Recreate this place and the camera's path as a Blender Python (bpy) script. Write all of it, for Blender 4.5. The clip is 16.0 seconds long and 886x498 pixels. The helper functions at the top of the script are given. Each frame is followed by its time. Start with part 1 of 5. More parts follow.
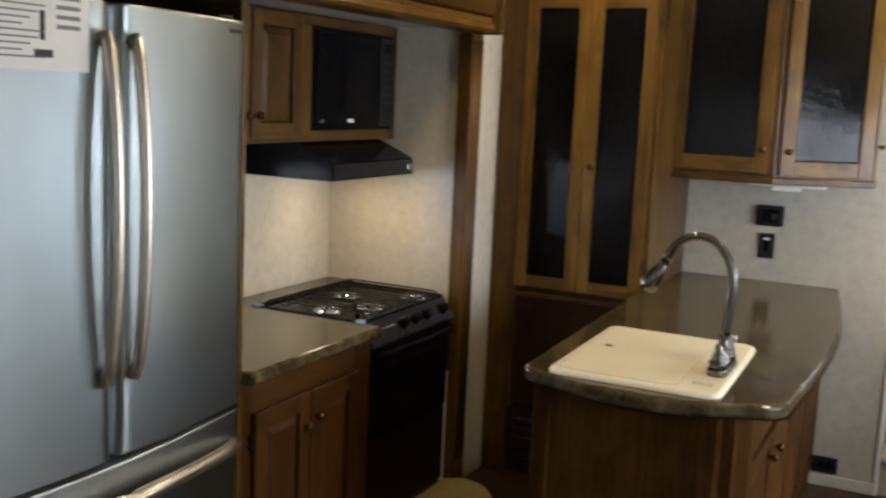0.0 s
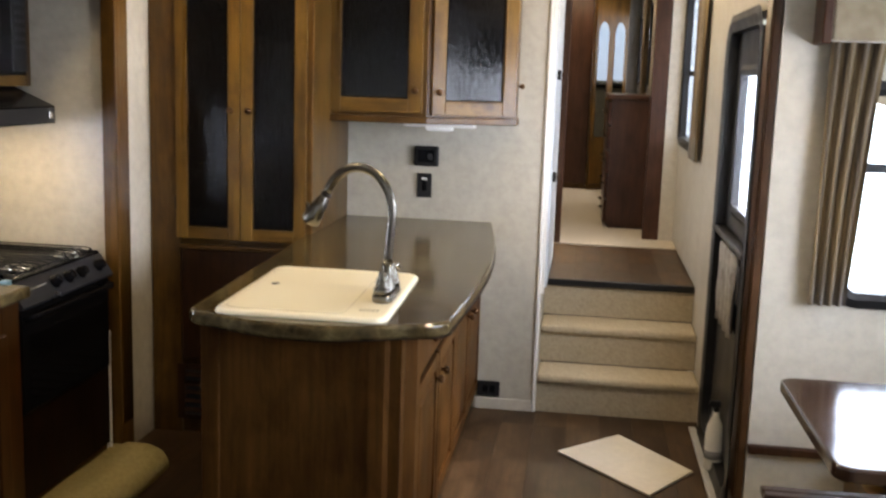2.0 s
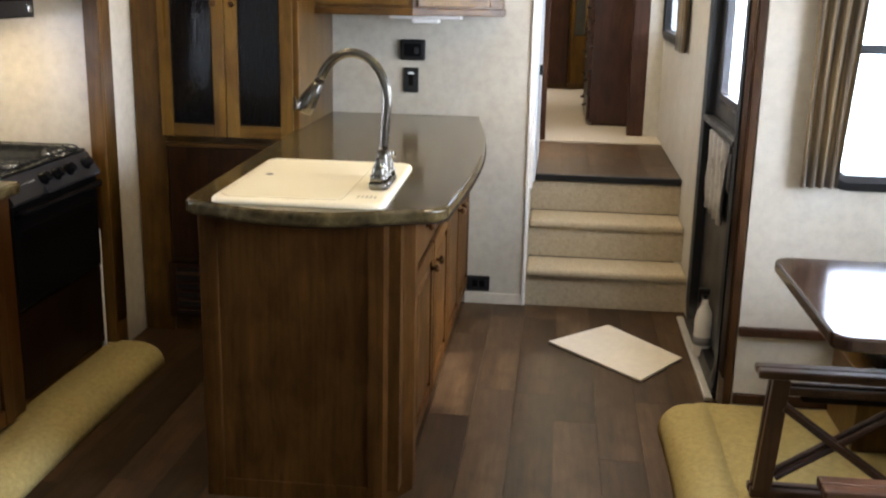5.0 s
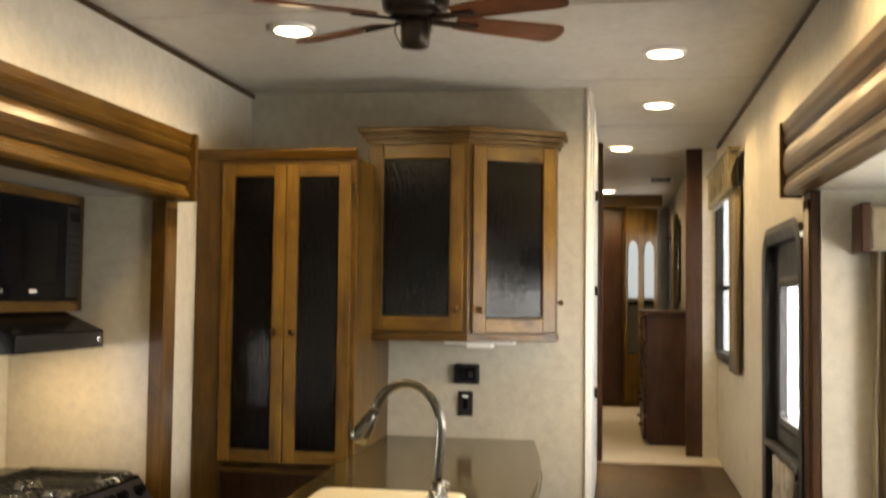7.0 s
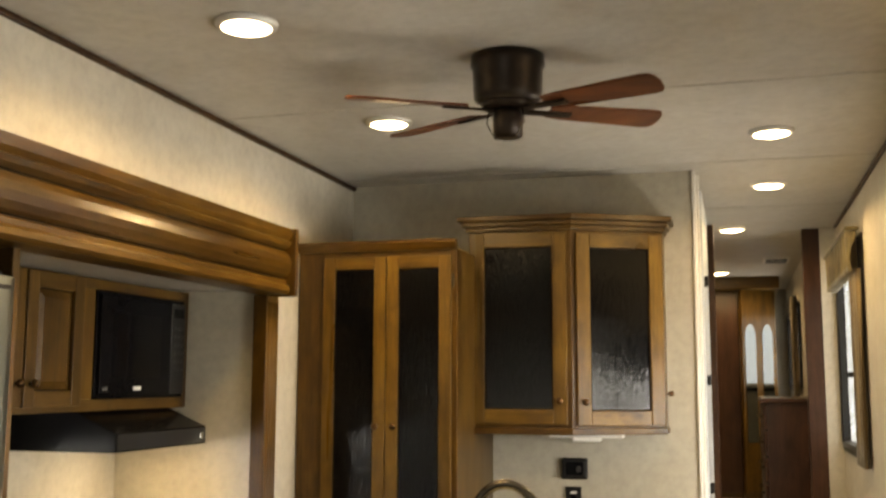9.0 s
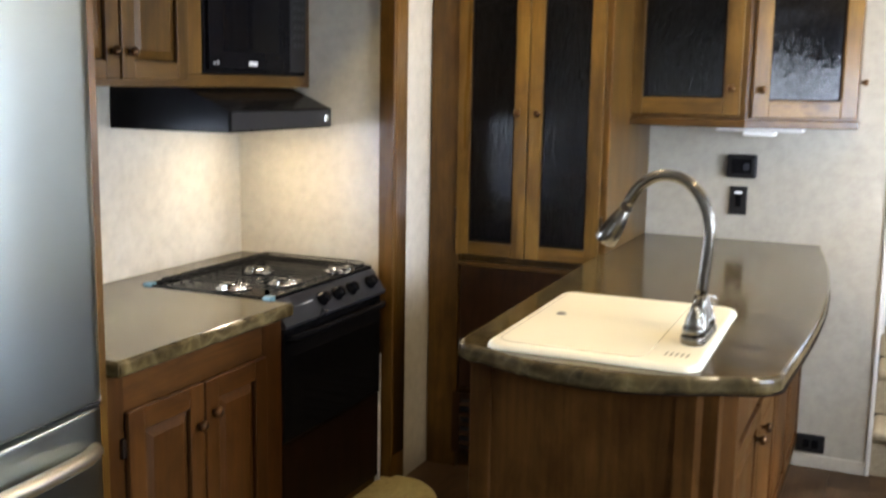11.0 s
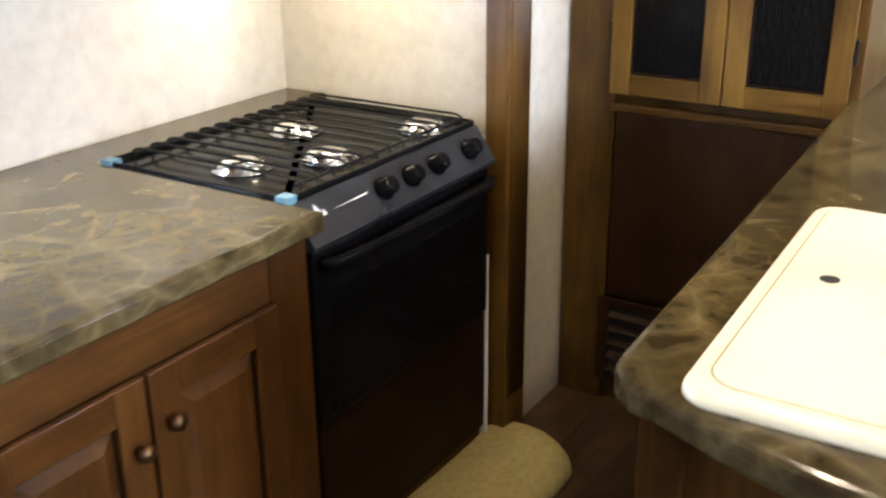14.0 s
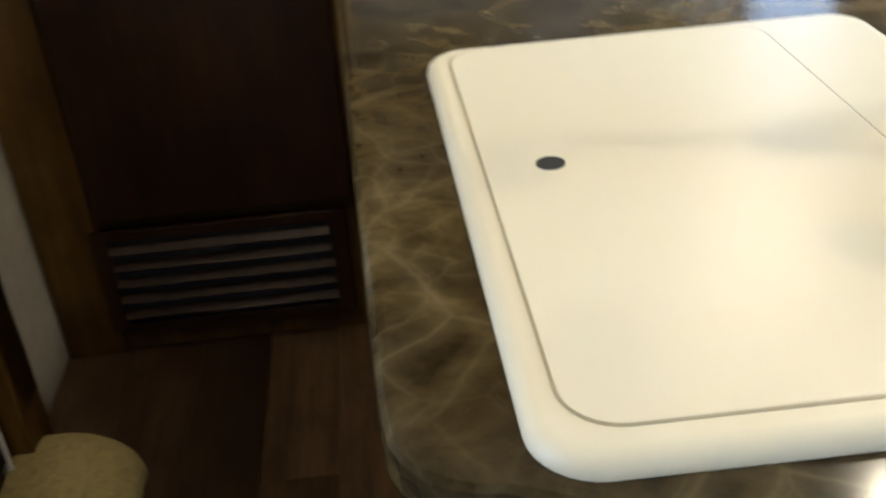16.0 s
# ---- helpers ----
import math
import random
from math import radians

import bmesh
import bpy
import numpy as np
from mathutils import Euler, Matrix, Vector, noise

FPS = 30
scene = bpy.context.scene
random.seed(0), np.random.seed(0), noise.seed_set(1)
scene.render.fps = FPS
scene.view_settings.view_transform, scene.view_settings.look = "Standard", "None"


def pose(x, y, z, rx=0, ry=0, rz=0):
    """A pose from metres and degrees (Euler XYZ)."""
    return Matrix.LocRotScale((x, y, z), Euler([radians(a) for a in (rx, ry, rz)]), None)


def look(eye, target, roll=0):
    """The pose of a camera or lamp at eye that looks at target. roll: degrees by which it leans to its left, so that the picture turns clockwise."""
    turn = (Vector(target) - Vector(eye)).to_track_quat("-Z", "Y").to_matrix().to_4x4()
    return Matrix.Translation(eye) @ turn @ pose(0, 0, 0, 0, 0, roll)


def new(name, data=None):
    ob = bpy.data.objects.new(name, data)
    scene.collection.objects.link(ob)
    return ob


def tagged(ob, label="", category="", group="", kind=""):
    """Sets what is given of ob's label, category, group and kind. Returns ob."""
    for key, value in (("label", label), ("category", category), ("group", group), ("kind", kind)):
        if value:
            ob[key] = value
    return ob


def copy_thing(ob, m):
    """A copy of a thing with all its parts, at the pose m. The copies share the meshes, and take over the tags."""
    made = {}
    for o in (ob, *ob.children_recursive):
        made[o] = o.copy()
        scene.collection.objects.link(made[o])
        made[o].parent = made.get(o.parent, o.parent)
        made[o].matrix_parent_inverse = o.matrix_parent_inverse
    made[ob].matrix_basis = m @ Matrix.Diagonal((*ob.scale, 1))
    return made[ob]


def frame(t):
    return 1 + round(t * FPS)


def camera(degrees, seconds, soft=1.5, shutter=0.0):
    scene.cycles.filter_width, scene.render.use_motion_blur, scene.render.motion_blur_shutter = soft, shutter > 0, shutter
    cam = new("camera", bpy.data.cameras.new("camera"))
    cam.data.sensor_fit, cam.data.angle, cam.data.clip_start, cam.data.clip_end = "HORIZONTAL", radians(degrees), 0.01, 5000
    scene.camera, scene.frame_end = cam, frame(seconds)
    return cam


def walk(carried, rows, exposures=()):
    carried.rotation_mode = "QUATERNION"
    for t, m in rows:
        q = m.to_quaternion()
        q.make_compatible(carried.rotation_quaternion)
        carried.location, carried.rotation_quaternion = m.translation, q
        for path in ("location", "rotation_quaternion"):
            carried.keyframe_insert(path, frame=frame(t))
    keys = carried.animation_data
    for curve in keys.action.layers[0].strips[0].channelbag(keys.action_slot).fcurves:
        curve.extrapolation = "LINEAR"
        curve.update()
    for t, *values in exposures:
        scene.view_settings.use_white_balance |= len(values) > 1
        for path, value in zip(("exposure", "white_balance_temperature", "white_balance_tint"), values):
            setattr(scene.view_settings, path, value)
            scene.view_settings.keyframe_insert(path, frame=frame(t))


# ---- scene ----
cam = camera(46.6, 16.0, 2.2, 0.5)
PATH = [
    (0, (0.199, -0.36, 1.697), (-0.671, 1.417, 1.401), 2.6),
    (0.5, (0.159, -0.337, 1.665), (-0.53, 1.518, 1.375), 2.6),
    (1, (0.189, -0.311, 1.645), (-0.341, 1.596, 1.359), 2.3),
    (1.5, (0.204, -0.341, 1.623), (-0.166, 1.603, 1.336), 2.1),
    (2, (0.225, -0.332, 1.597), (-0.04, 1.623, 1.265), 1.9),
    (2.5, (0.244, -0.327, 1.556), (0.033, 1.619, 1.143), 1.9),
    (3, (0.254, -0.324, 1.519), (0.054, 1.595, 0.992), 1.7),
    (3.2, (0.245, -0.321, 1.512), (0.045, 1.583, 0.936), 1.8),
    (5.3, (0.164, -0.353, 1.53), (-0.055, 1.582, 1.075), 1.0),
    (5.5, (0.171, -0.355, 1.551), (-0.059, 1.591, 1.151), 0.9),
    (6, (0.167, -0.34, 1.58), (-0.087, 1.629, 1.334), 0.7),
    (6.5, (0.183, -0.34, 1.606), (-0.113, 1.636, 1.518), 0.6),
    (7, (0.168, -0.347, 1.574), (-0.163, 1.623, 1.67), 0.7),
    (7.5, (0.185, -0.337, 1.609), (-0.197, 1.611, 1.859), 0.8),
    (8, (0.202, -0.335, 1.611), (-0.23, 1.583, 1.978), 0.8),
    (10.3, (0.184, -0.024, 1.585), (-0.532, 1.841, 1.475), 0.3),
    (10.5, (0.166, 0.028, 1.572), (-0.578, 1.876, 1.397), 0.5),
    (11, (0.068, 0.191, 1.526), (-0.733, 1.996, 1.21), 1.0),
    (11.5, (-0.036, 0.34, 1.501), (-0.88, 2.102, 1.072), 1.5),
    (12, (-0.041, 0.579, 1.5), (-1.009, 2.246, 0.965), 0.8),
    (12.5, (-0.12, 0.809, 1.471), (-1.164, 2.407, 0.872), -0.1),
    (13, (-0.258, 1.027, 1.46), (-1.325, 2.587, 0.804), -0.3),
    (13.5, (-0.396, 1.223, 1.446), (-1.44, 2.785, 0.76), -0.1),
    (14, (-0.49, 1.451, 1.455), (-1.484, 3.026, 0.727), -0.5),
    (14.5, (-0.575, 1.61, 1.428), (-1.431, 3.257, 0.683), -1.6),
    (15, (-0.748, 1.686, 1.42), (-1.242, 3.45, 0.616), -0.2),
    (15.5, (-0.821, 1.816, 1.362), (-1.009, 3.602, 0.481), -0.7),
    (16, (-0.852, 1.941, 1.343), (-0.775, 3.65, 0.307), -4.6),
]
walk(cam, [(t, look(eye, target, roll)) for t, eye, target, roll in PATH], [
    (0, -0.72, 7000, 15), (1, -0.3, 7000, 17), (2, -0.18, 6900, 18), (3, -0.18, 6500, 17), (5.5, 0.05, 6700, 16), (6.5, -0.08, 8000, 16),
    (7.5, -0.42, 10300, 15), (8.2, -0.45, 11300, 14), (10.4, 0.0, 6700, 15), (11.5, 0.42, 6450, 16), (13.5, 0.68, 6200, 17), (14.5, 0.66, 6300, 16),
    (15.2, 0.05, 5600, 13), (16, -0.24, 5800, 12)])

# ---- world, sun and sky ----
world = bpy.data.worlds.new("world")
scene.world = world
world.use_nodes = True
wn = world.node_tree.nodes
sky = wn.new("ShaderNodeTexSky")
sky.sky_type = "NISHITA"
sky.sun_disc = False
sky.sun_elevation = radians(48)
sky.sun_rotation = radians(70)
world.node_tree.links.new(sky.outputs[0], wn["Background"].inputs[0])
wn["Background"].inputs[1].default_value = 0.15
sun_data = bpy.data.lights.new("sun", "SUN")
sun_data.energy, sun_data.angle, sun_data.color = 3.0, radians(0.5), (1, 0.95, 0.86)
sun = new("sun", sun_data)
sun.matrix_world = look((9, 3, 10), (0, 0, 0))

WARM = (1.0, 0.82, 0.51)
COOL = (0.74, 0.86, 1.0)


def area_lamp(name, eye, target, w, h, watts, colour, spread=180):
    d = bpy.data.lights.new(name, "AREA")
    d.shape, d.size, d.size_y, d.energy, d.color, d.spread = "RECTANGLE", w, h, watts, colour, radians(spread)
    ob = new(name, d)
    ob.matrix_world = look(eye, target)
    return ob


# daylight in the openings of the side rooms, the door and the far end
area_lamp("window_light_dinette", (1.865, 1.85, 1.35), (-1, 1.75, 0.9), 1.28, 0.72, 58, COOL)
area_lamp("window_light_dinette_end", (1.40, 3.30, 1.25), (1.3, 1, 0.9), 0.62, 0.72, 17, COOL)
area_lamp("window_light_door", (0.880, 3.84, 1.367), (-2.2, 3.84, 1.367), 0.60, 0.54, 24, COOL)
# the rear one is an added fill lamp, its source unseen
area_lamp("window_light_rear", (-0.4, -3.06, 1.35), (-0.4, 2, 0.9), 1.4, 0.74, 9, COOL)
area_lamp("window_light_corridor", (0.855, 5.97, 1.78), (-1, 5.97, 1.78), 0.98, 1.02, 13, COOL)
area_lamp("window_light_bedroom", (0.80, 9.65, 1.91), (-1, 9.65, 1.6), 1.8, 0.62, 16, COOL)
area_lamp("window_light_kitchen", (-2.312, 2.25, 1.152), (0, 2.25, 1.0), 0.48, 0.47, 12, COOL)

# ---- materials ----


def nodes_of(name):
    m = bpy.data.materials.new(name)
    m.use_nodes = True
    nt = m.node_tree
    return m, nt, nt.nodes["Principled BSDF"]


def mapped(nt, scale, coords="Object"):
    tc = nt.nodes.new("ShaderNodeTexCoord")
    mp = nt.nodes.new("ShaderNodeMapping")
    mp.inputs["Scale"].default_value = scale
    nt.links.new(tc.outputs[coords], mp.inputs["Vector"])
    return mp


def noise_tex(nt, mp, scale, detail=4, rough=0.55, distortion=0.0):
    n = nt.nodes.new("ShaderNodeTexNoise")
    n.inputs["Scale"].default_value = scale
    n.inputs["Detail"].default_value = detail
    n.inputs["Roughness"].default_value = rough
    n.inputs["Distortion"].default_value = distortion
    nt.links.new(mp.outputs[0], n.inputs["Vector"])
    return n


def ramp(nt, fac, stops):
    r = nt.nodes.new("ShaderNodeValToRGB")
    while len(r.color_ramp.elements) < len(stops):
        r.color_ramp.elements.new(0.5)
    for e, (p, c) in zip(r.color_ramp.elements, stops):
        e.position, e.color = p, (*c, 1)
    nt.links.new(fac, r.inputs[0])
    return r


def mix(nt, kind, fac, a, b):
    n = nt.nodes.new("ShaderNodeMix")
    n.data_type, n.blend_type = "RGBA", kind
    if isinstance(fac, (int, float)):
        n.inputs[0].default_value = fac
    else:
        nt.links.new(fac, n.inputs[0])
    for s, v in ((n.inputs[6], a), (n.inputs[7], b)):
        if isinstance(v, tuple):
            s.default_value = (*v, 1)
        else:
            nt.links.new(v, s)
    return n.outputs[2]


def bump(nt, bsdf, height, strength, distance=0.002):
    b = nt.nodes.new("ShaderNodeBump")
    b.inputs["Strength"].default_value = strength
    b.inputs["Distance"].default_value = distance
    nt.links.new(height, b.inputs["Height"])
    nt.links.new(b.outputs[0], bsdf.inputs["Normal"])


def tone(c, k):
    return tuple(min(1, v * k) for v in c)


def wood(name, colour, axis="z", rough=0.36, knots=True, random_tone=0.0, gloss=0.28):
    """Stained timber with long grain along one axis, blotches of stain and some small knots."""
    m, nt, b = nodes_of(name)
    long, across = 1.2, 22
    sc = {"x": (long, across, across), "y": (across, long, across), "z": (across, across, long)}[axis]
    grain = noise_tex(nt, mapped(nt, sc), 2.6, 7, 0.65, 0.6)
    broad = noise_tex(nt, mapped(nt, tuple(0.25 * v for v in sc)), 1.5, 3)
    g = ramp(nt, grain.outputs[0], [(0.28, tone(colour, 0.62)), (0.5, colour), (0.74, tone(colour, 1.28))])
    bl = ramp(nt, broad.outputs[0], [(0.32, (0.5, 0.45, 0.42)), (0.66, (1.15, 1.12, 1.06))])
    col = mix(nt, "MULTIPLY", 0.8, g.outputs[0], bl.outputs[0])
    patchy = noise_tex(nt, mapped(nt, tuple(1.0 if v < 2 else 2.2 for v in sc)), 5.0, 4, 0.6, 0.4)
    pr = ramp(nt, patchy.outputs[0], [(0.34, (0.56, 0.5, 0.46)), (0.62, (1.14, 1.12, 1.08))])
    col = mix(nt, "MULTIPLY", 0.85, col, pr.outputs[0])
    if knots:
        kn = noise_tex(nt, mapped(nt, (5, 5, 3)), 1.0, 2)
        kr = ramp(nt, kn.outputs[0], [(0.70, (1, 1, 1)), (0.80, (0.45, 0.35, 0.3))])
        col = mix(nt, "MULTIPLY", 1.0, col, kr.outputs[0])
    if random_tone:
        info = nt.nodes.new("ShaderNodeObjectInfo")
        rr = ramp(nt, info.outputs["Random"], [(0, (1 - random_tone,) * 3), (1, (1 + random_tone,) * 3)])
        col = mix(nt, "MULTIPLY", 1.0, col, rr.outputs[0])
    nt.links.new(col, b.inputs["Base Color"])
    rr = ramp(nt, broad.outputs[0], [(0.2, (rough * 0.8,) * 3), (0.8, (rough * 1.25,) * 3)])
    nt.links.new(rr.outputs[0], b.inputs["Roughness"])
    b.inputs["Specular IOR Level"].default_value = gloss
    bump(nt, b, grain.outputs[0], 0.25, 0.001)
    return m


def plain(name, colour, rough=0.5, metal=0.0, vary=0.12, scale=30, relief=0.1, coat=0.0, spec=0.5):
    """A surface of one colour with faint blotches and fine relief."""
    m, nt, b = nodes_of(name)
    mp = mapped(nt, (1, 1, 1))
    n1 = noise_tex(nt, mp, scale, 5)
    n2 = noise_tex(nt, mp, scale * 0.13, 3)
    a = ramp(nt, n1.outputs[0], [(0.3, tone(colour, 1 - vary)), (0.7, tone(colour, 1 + vary))])
    c = ramp(nt, n2.outputs[0], [(0.3, (1 - vary,) * 3), (0.7, (1, 1, 1))])
    nt.links.new(mix(nt, "MULTIPLY", 1.0, a.outputs[0], c.outputs[0]), b.inputs["Base Color"])
    r = ramp(nt, n2.outputs[0], [(0.3, (rough * 0.85,) * 3), (0.7, (min(1, rough * 1.15),) * 3)])
    nt.links.new(r.outputs[0], b.inputs["Roughness"])
    b.inputs["Metallic"].default_value = metal
    b.inputs["Coat Weight"].default_value = coat
    b.inputs["Specular IOR Level"].default_value = spec
    if relief:
        bump(nt, b, n1.outputs[0], relief, 0.001)
    return m


def wallpaper(name, colour, rough=0.5, coat=0.0):
    """Vinyl-faced wall board: mottled, with cloudy patches and a woven relief."""
    m, nt, b = nodes_of(name)
    mp = mapped(nt, (1, 1, 1))
    fine = noise_tex(nt, mp, 160, 4, 0.7)
    mid = noise_tex(nt, mp, 22, 5, 0.65)
    broad = noise_tex(nt, mp, 5, 4, 0.6)
    a = ramp(nt, mid.outputs[0], [(0.32, tone(colour, 0.88)), (0.55, colour), (0.72, tone(colour, 1.06))])
    c = ramp(nt, broad.outputs[0], [(0.3, (0.90, 0.88, 0.85)), (0.65, (1, 1, 1))])
    col = mix(nt, "MULTIPLY", 1.0, a.outputs[0], c.outputs[0])
    col = mix(nt, "MULTIPLY", 0.15, col, fine.outputs[1])
    nt.links.new(col, b.inputs["Base Color"])
    b.inputs["Roughness"].default_value = rough
    b.inputs["Coat Weight"].default_value = coat
    b.inputs["Coat Roughness"].default_value = 0.25
    bump(nt, b, fine.outputs[0], 0.12, 0.001)
    return m


def marble(name):
    """Brown laminate that imitates marble: dark clouds, ochre patches and fine pale veins at two scales."""
    m, nt, b = nodes_of(name)
    mp = mapped(nt, (1, 1, 1))
    n1 = noise_tex(nt, mp, 11, 6, 0.6, 0.5)
    n2 = noise_tex(nt, mp, 30, 6, 0.65, 0.8)
    base = ramp(nt, n1.outputs[0], [(0.30, (0.024, 0.017, 0.008)), (0.47, (0.049, 0.036, 0.017)), (0.60, (0.082, 0.062, 0.028)), (0.74, (0.130, 0.100, 0.046))])
    sp = ramp(nt, n2.outputs[0], [(0.3, (0.62, 0.58, 0.52)), (0.7, (1.22, 1.18, 1.08))])
    col = mix(nt, "MULTIPLY", 1.0, base.outputs[0], sp.outputs[0])
    wander = noise_tex(nt, mp, 7, 5, 0.6)
    for scale, sharp, weight, off in ((7.5, 0.065, 0.36, 4.0), (17.0, 0.10, 0.22, 9.0)):
        vein = nt.nodes.new("ShaderNodeTexVoronoi")
        vein.feature = "DISTANCE_TO_EDGE"
        vein.inputs["Scale"].default_value = scale
        nt.links.new(mix(nt, "MIX", 0.04, mp.outputs[0], wander.outputs[1]), vein.inputs["Vector"])
        line = ramp(nt, vein.outputs[0], [(0.0, (weight,) * 3), (sharp * 0.4, (weight * 0.45,) * 3), (sharp * 1.8, (0,) * 3)])
        fade = noise_tex(nt, mapped(nt, (1, 1, 1)), off, 3)
        fr = ramp(nt, fade.outputs[0], [(0.32, (0.15,) * 3), (0.66, (1,) * 3)])
        f = mix(nt, "MULTIPLY", 1.0, line.outputs[0], fr.outputs[0])
        col = mix(nt, "MIX", f, col, (0.235, 0.185, 0.095))
    nt.links.new(col, b.inputs["Base Color"])
    b.inputs["Roughness"].default_value = 0.13
    b.inputs["Specular IOR Level"].default_value = 0.25
    return m


def steel(name, colour, rough, axis="z"):
    """Brushed steel with fine streaks along one axis."""
    m, nt, b = nodes_of(name)
    sc = {"z": (1500, 1500, 5), "y": (1500, 5, 1500)}[axis]
    n = noise_tex(nt, mapped(nt, sc), 1.0, 2)
    broad = noise_tex(nt, mapped(nt, (1, 1, 1)), 2.2, 3)
    r = ramp(nt, n.outputs[0], [(0.3, (rough * 0.995,) * 3), (0.7, (rough * 1.005,) * 3)])
    nt.links.new(r.outputs[0], b.inputs["Roughness"])
    c = ramp(nt, broad.outputs[0], [(0.3, tone(colour, 0.92)), (0.7, tone(colour, 1.05))])
    nt.links.new(c.outputs[0], b.inputs["Base Color"])
    b.inputs["Metallic"].default_value = 1.0
    b.inputs["Anisotropic"].default_value = 0.6
    tg = nt.nodes.new("ShaderNodeCombineXYZ")
    tg.inputs[2].default_value = 1.0
    nt.links.new(tg.outputs[0], b.inputs["Tangent"])
    return m


def rain_glass(name):
    """Dark patterned glass, rippled in upright streaks like running rain."""
    m, nt, b = nodes_of(name)
    n = noise_tex(nt, mapped(nt, (95, 95, 26)), 1.0, 3, 0.6, 0.5)
    n2 = noise_tex(nt, mapped(nt, (1, 1, 1)), 4, 2)
    c = ramp(nt, n2.outputs[0], [(0.3, (0.0015, 0.0017, 0.002)), (0.7, (0.0035, 0.0035, 0.004))])
    nt.links.new(c.outputs[0], b.inputs["Base Color"])
    b.inputs["Roughness"].default_value = 0.08
    b.inputs["Specular IOR Level"].default_value = 0.38
    bump(nt, b, n.outputs[0], 0.40, 0.004)
    return m


def carpet_mat(name, colour):
    m, nt, b = nodes_of(name)
    mp = mapped(nt, (1, 1, 1))
    fine = noise_tex(nt, mp, 380, 3, 0.8)
    mid = noise_tex(nt, mp, 60, 4, 0.7)
    a = ramp(nt, mid.outputs[0], [(0.3, tone(colour, 0.80)), (0.5, colour), (0.7, tone(colour, 1.14))])
    f = ramp(nt, fine.outputs[0], [(0.3, (0.72, 0.70, 0.66)), (0.6, (1.06, 1.06, 1.06))])
    nt.links.new(mix(nt, "MULTIPLY", 0.9, a.outputs[0], f.outputs[0]), b.inputs["Base Color"])
    b.inputs["Roughness"].default_value = 0.95
    b.inputs["Specular IOR Level"].default_value = 0.1
    bump(nt, b, mix(nt, "MIX", 0.25, fine.outputs[1], mid.outputs[1]), 0.7, 0.004)
    return m


def glowing(name, colour, strength):
    m, nt, b = nodes_of(name)
    b.inputs["Emission Color"].default_value = (*colour, 1)
    b.inputs["Emission Strength"].default_value = strength
    b.inputs["Base Color"].default_value = (0.8, 0.8, 0.78, 1)
    return m


def pane_glass(name, tint=(0.9, 0.95, 1.0)):
    m, nt, b = nodes_of(name)
    b.inputs["Base Color"].default_value = (*tint, 1)
    b.inputs["Transmission Weight"].default_value = 1.0
    b.inputs["Roughness"].default_value = 0.02
    b.inputs["IOR"].default_value = 1.2
    return m


def fabric(name, colour, stripe, axis_scale=(60, 60, 0.5)):
    m, nt, b = nodes_of(name)
    n = noise_tex(nt, mapped(nt, axis_scale), 1.0, 2)
    weave = noise_tex(nt, mapped(nt, (1, 1, 1)), 300, 2)
    r = ramp(nt, n.outputs[0], [(0.4, colour), (0.6, stripe)])
    nt.links.new(mix(nt, "MULTIPLY", 0.3, r.outputs[0], weave.outputs[1]), b.inputs["Base Color"])
    b.inputs["Roughness"].default_value = 0.9
    b.inputs["Sheen Weight"].default_value = 0.3
    bump(nt, b, weave.outputs[0], 0.3, 0.001)
    return m


CHERRY = (0.097, 0.0495, 0.0092)
M_WOOD = wood("stained_alder_upright", CHERRY, "z", 0.32, True, 0.2, 0.30)
M_WOOD_Y = wood("stained_alder_along", CHERRY, "y", 0.32, True, 0.2, 0.30)
M_WOOD_X = wood("stained_alder_across", CHERRY, "x", 0.32, True, 0.2, 0.30)
M_DOOR = wood("honey_door_upright", (0.138, 0.077, 0.0155), "z", 0.30, True, 0.12, 0.32)
M_DOOR_X = wood("honey_door_across", (0.138, 0.077, 0.0155), "x", 0.30, True, 0.12, 0.32)
M_BASE = wood("glazed_base_upright", (0.072, 0.0295, 0.0070), "z", 0.34, True, 0.2, 0.26)
M_BASE_Y = wood("glazed_base_along", (0.080, 0.0330, 0.0076), "y", 0.34, True, 0.2, 0.26)
M_CASING = wood("walnut_casing", (0.060, 0.028, 0.011), "z", 0.36, True, 0.1, 0.24)
M_ISLAND = wood("island_panel_wood", (0.080, 0.0350, 0.0088), "z", 0.46, True, 0.0, 0.06)
M_PANEL = wood("dark_walnut_panel", (0.029, 0.0125, 0.0040), "z", 0.42, False, 0.0, 0.18)
# dark glazed timber; also colours the painted shade under the island worktop
M_GLAZE_SHADE = wood("dark_glazed_wood_and_gap_shade", (0.013, 0.006, 0.003), "z", 0.5, False, 0.0, 0.1)
M_MAHOG = wood("mahogany_upright", (0.056, 0.024, 0.013), "z", 0.35, False)
M_MAHOG_Y = wood("mahogany_along", (0.056, 0.024, 0.013), "y", 0.35, False)
M_PLANK = wood("vinyl_plank", (0.068, 0.041, 0.022), "y", 0.38, True, 0.45, 0.18)
M_PLANK_GAP = plain("plank_underlay", (0.03, 0.02, 0.014), 0.8)
M_WALL = wallpaper("wall_vinyl", (0.58, 0.54, 0.455), 0.5)
# the cream wall vinyl again, darkened to put shade into its colour
M_WALL_SHADED = wallpaper("shaded_wall_vinyl", (0.44, 0.410, 0.340), 0.5)
M_SPLASH = wallpaper("splash_vinyl", (0.62, 0.58, 0.49), 0.3, 0.35)
M_CEIL = wallpaper("ceiling_board", (0.57, 0.545, 0.495), 0.42)
M_MARBLE = marble("brown_marble_laminate")
